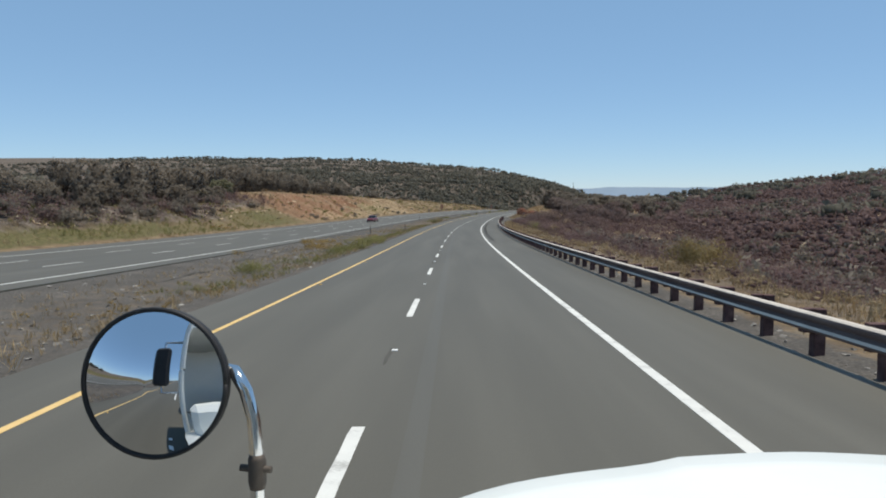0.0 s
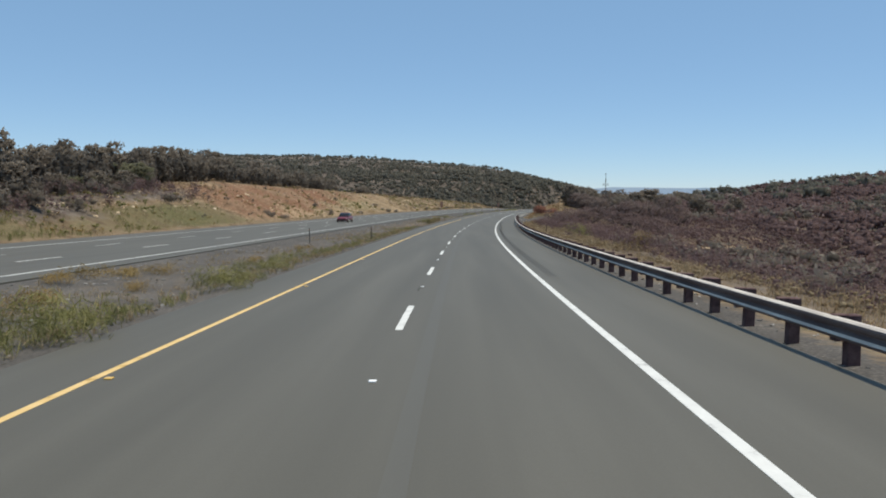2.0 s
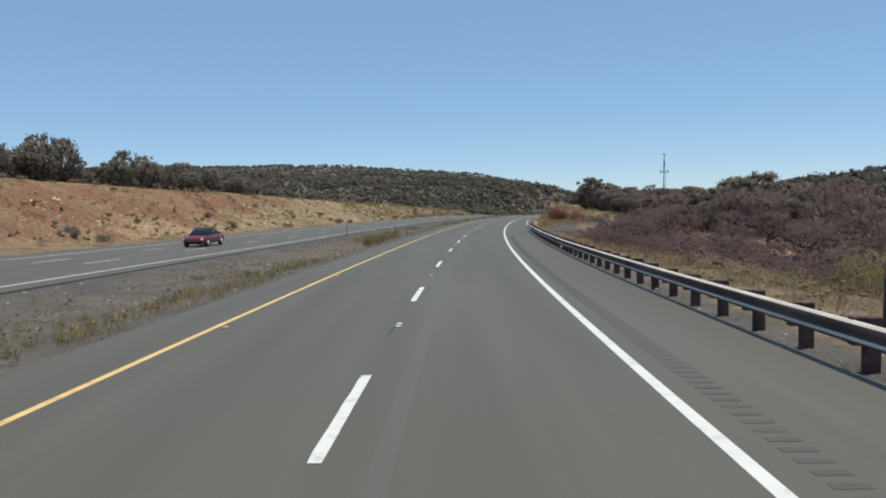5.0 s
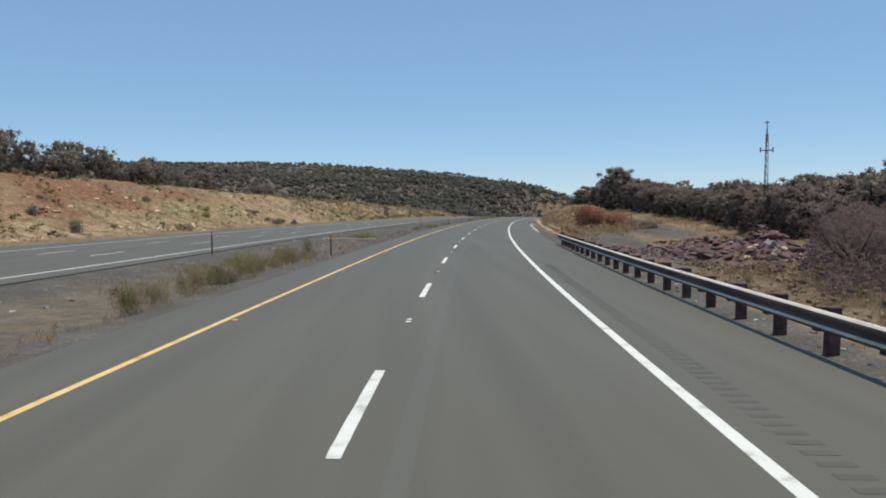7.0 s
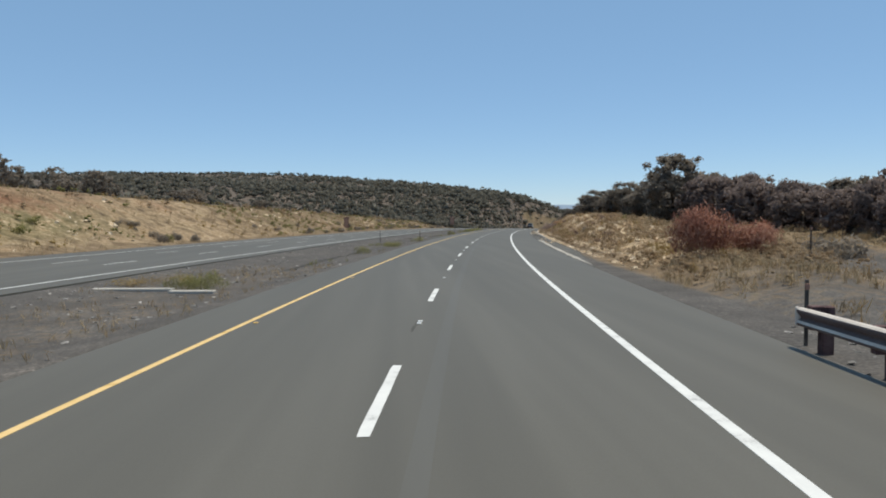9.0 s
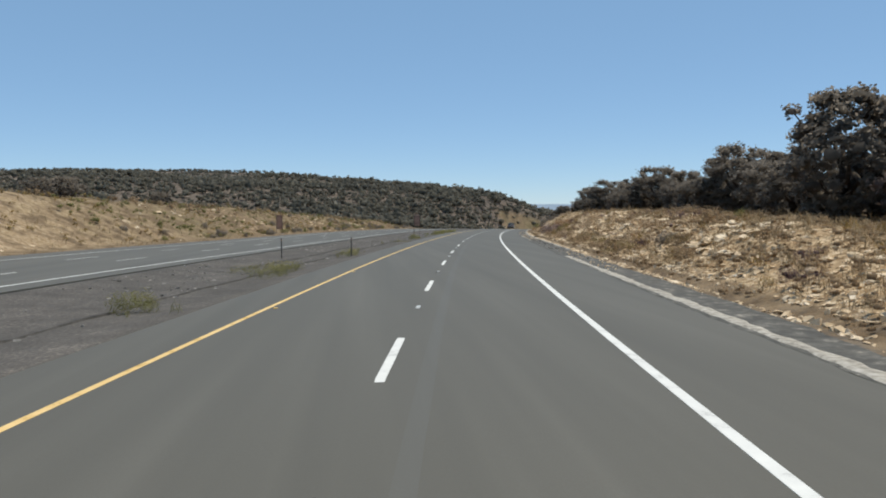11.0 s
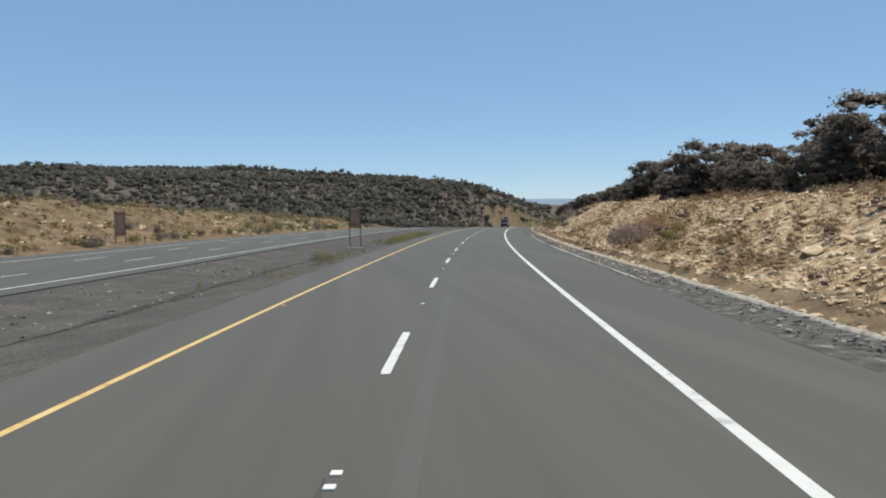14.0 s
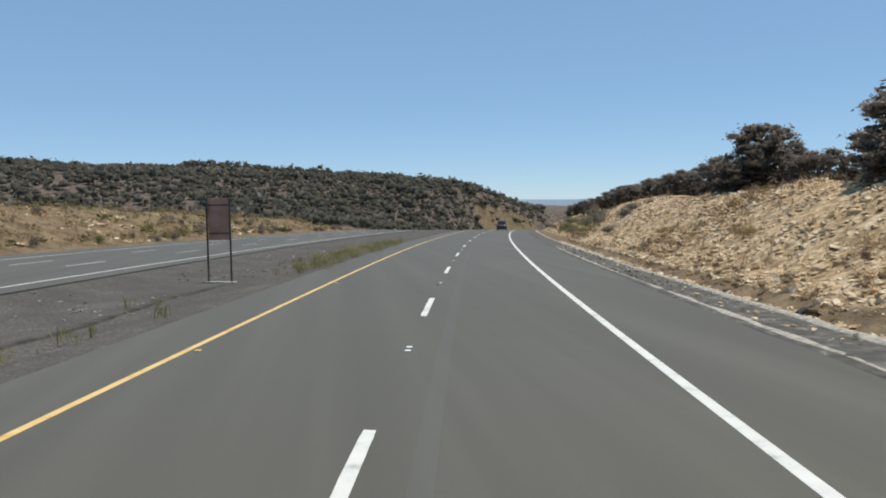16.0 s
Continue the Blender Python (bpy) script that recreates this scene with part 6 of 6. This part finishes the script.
# ---- the white truck, standing where the drive begins ----
T0 = -4.34
tx, ty, tt = (float(q) for q in line_at(T0, 1.75))
fall = float(np.interp(T0, NODES, FALL))
grade = math.degrees(math.atan(float(np.interp(T0, NODES, GRADE))))
truck = empty("truck", pose(tx, ty, float(road_z(T0, 1.75)), grade, math.degrees(math.atan(fall)), math.degrees(-tt)))
tagged(truck, "white truck with a rounded hood and a round chrome fender mirror", "truck")


def hood_ring(f, n=33):
    """Hood section at the fraction f of its length: a gently arched top with a raised middle, falling to straight sides."""
    half_w = 0.856 + 0.154 * f
    top, side = [], 0.84
    for k in range(n):
        a = -1 + 2 * k / (n - 1)
        y = 0.41 + 1.138 * f - 0.471 * abs(a) ** 6 * f
        z = 1.504 + 0.074 * f - 0.105 * abs(a) ** 1.6 + 0.012 * float(smooth(0.34, 0.26, abs(a)))
        top.append((half_w * a, y, z))
    return [(top[0][0], top[0][1], side)] + top + [(top[-1][0], top[-1][1], side)]


rings_ = [hood_ring(f) for f in np.linspace(0, 1, 15)]
nose = [(x * 0.985, y + 0.035, z - 0.04 if z > 1 else z) for x, y, z in rings_[-1]]
chin = [(x * 0.97, y + 0.05, z - 0.12 if z > 1 else z) for x, y, z in rings_[-1]]
part("hood", loft("hood", rings_ + [nose, chin], M_cab), truck)
part("grille", solid("grille", boxes([((0, 1.70, 1.0), (1.1, 0.06, 0.55))] + [((0, 1.74, 0.78 + 0.09 * k), (1.06, 0.03, 0.03)) for k in range(6)], 0.008), M_chrome), truck, "chrome grille")
part("bumper", solid("bumper", boxes([((0, 2.02, 0.55), (2.3, 0.14, 0.36))], 0.03), M_chrome), truck, "chrome bumper")
part("chassis", solid("chassis", boxes([((0, -0.8, 0.62), (0.9, 5.0, 0.25))], 0.02), M_black), truck, "black frame")
for x in (-1.0, 1.0):
    part("fender", loft("fender", [[(x + dx, y, z) for dx, z in ((-0.2, top), (0.2, top), (0.22, top - 0.35), (-0.22, top - 0.35))] for y, top in ((0.35, 1.12), (0.6, 1.30), (1.1, 1.36), (1.6, 1.28), (1.85, 1.05))], M_cab), truck)
    wheel(truck, x * 1.0, 1.15, 0.5, 0.28)
    wheel(truck, x * 0.95, -2.6, 0.5, 0.5)
    part("headlight", solid("headlight", boxes([((x * 0.93, 1.9, 1.0), (0.3, 0.12, 0.2))], 0.04), M_lamp), truck, "clear headlight")
    part("door", solid("door", boxes([((x * 1.16, -0.22, 1.40), (0.06, 1.1, 1.16))], 0.02), M_cab), truck)
    part("window_frame", solid("window_frame", boxes([((x * 1.15, 0.30, 2.31), (0.06, 0.08, 0.66)), ((x * 1.15, -0.76, 2.31), (0.06, 0.1, 0.66)), ((x * 1.15, -0.22, 2.63), (0.06, 1.1, 0.07))], 0.015), M_cab), truck)
    part("side_window", solid("side_window", boxes([((x * 1.125, -0.22, 2.29), (0.012, 0.98, 0.62))]), M_tint), truck, "dark side window")
    m = part("side_mirror", solid("side_mirror", boxes([((x * 1.40, 0.30, 2.02), (0.2, 0.12, 0.46))], 0.03), M_black), truck, "tall black side mirror")
    part("mirror_arm", tubes("mirror_arm", [([(x * 1.16, 0.28, 2.34), (x * 1.40, 0.30, 2.34), (x * 1.40, 0.30, 1.7), (x * 1.16, 0.28, 1.7)], [0.018] * 4)], M_chrome, 8), m)
    part("step", solid("step", boxes([((x * 1.12, -0.3, 0.62), (0.2, 0.9, 0.5))], 0.03), M_cab), truck, "white step and tank cover")
part("roof", loft("roof", [rounded(1.14, 2.66, 2.74, 0.1, 0.5), rounded(1.16, 2.66, 2.84, -0.3, 0.5), rounded(1.16, 2.66, 2.84, -0.95, 0.5)], M_cab), truck)
part("rear_wall", solid("rear_wall", boxes([((0, -1.0, 1.75), (2.3, 0.06, 2.0))], 0.02), M_cab), truck)
part("cowl", solid("cowl", boxes([((0, 0.48, 1.35), (2.2, 0.16, 0.5))], 0.05), M_cab), truck)
# fender mirror: convex glass in a dark rim on a bent chrome tube
for side in (-1,):
    c = Vector((1.215 * side, 1.05, 1.858))
    aim = Matrix.Rotation(math.radians(4.0 * side), 4, "Z") @ Matrix.Rotation(math.radians(-3.0), 4, "X")
    rings = []
    for k in range(9):
        r, dome = 0.1135 * k / 8, 0.030 * (1 - (k / 8) ** 2)
        rings.append([tuple(c + aim @ Vector((max(r, 0.001) * math.cos(a), -dome - 0.006, max(r, 0.001) * math.sin(a)))) for a in (2 * math.pi * j / 40 for j in range(40))])
    mirror = part("fender_mirror", loft("fender_mirror", [[tuple(c + aim @ Vector((r * math.cos(2 * math.pi * j / 40), y, r * math.sin(2 * math.pi * j / 40)))) for j in range(40)] for r, y in ((0.1165, -0.002), (0.1165, 0.012), (0.09, 0.05), (0.03, 0.075))], M_black), truck, "round convex mirror in a black rim")
    part("mirror_glass", loft("mirror_glass", rings, M_mirror, True, False), mirror, "convex mirror glass")
    part("rim", tubes("rim", [([tuple(c + aim @ Vector((0.1148 * math.cos(a), -0.006, 0.1148 * math.sin(a)))) for a in (2 * math.pi * j / 48 for j in range(49))], [0.0038] * 49)], M_black, 8), mirror, "black rubber rim")
    arm = [(1.215 * side, 1.11, 1.86), (1.13 * side, 1.09, 1.872), (1.093 * side, 1.06, 1.873), (1.074 * side, 1.05, 1.846), (1.062 * side, 1.05, 1.80), (1.058 * side, 1.05, 1.74), (1.058 * side, 1.05, 1.30)]
    part("arm", tubes("arm", [(arm, [0.011] * 7)], M_chrome, 10), mirror, "bent chrome tube")
    part("clamp", tubes("clamp", [([(1.058 * side, 1.05, 1.745), (1.058 * side, 1.05, 1.735), (1.058 * side, 1.05, 1.70), (1.058 * side, 1.05, 1.69)], [0.012, 0.0145, 0.0145, 0.012]), ([(1.035 * side, 1.045, 1.722), (1.085 * side, 1.055, 1.722)], [0.006, 0.006]), ([(1.045 * side, 1.045, 1.66), (1.058 * side, 1.05, 1.6)], [0.017, 0.02])], M_steel, 8), mirror, "dark metal clamp")
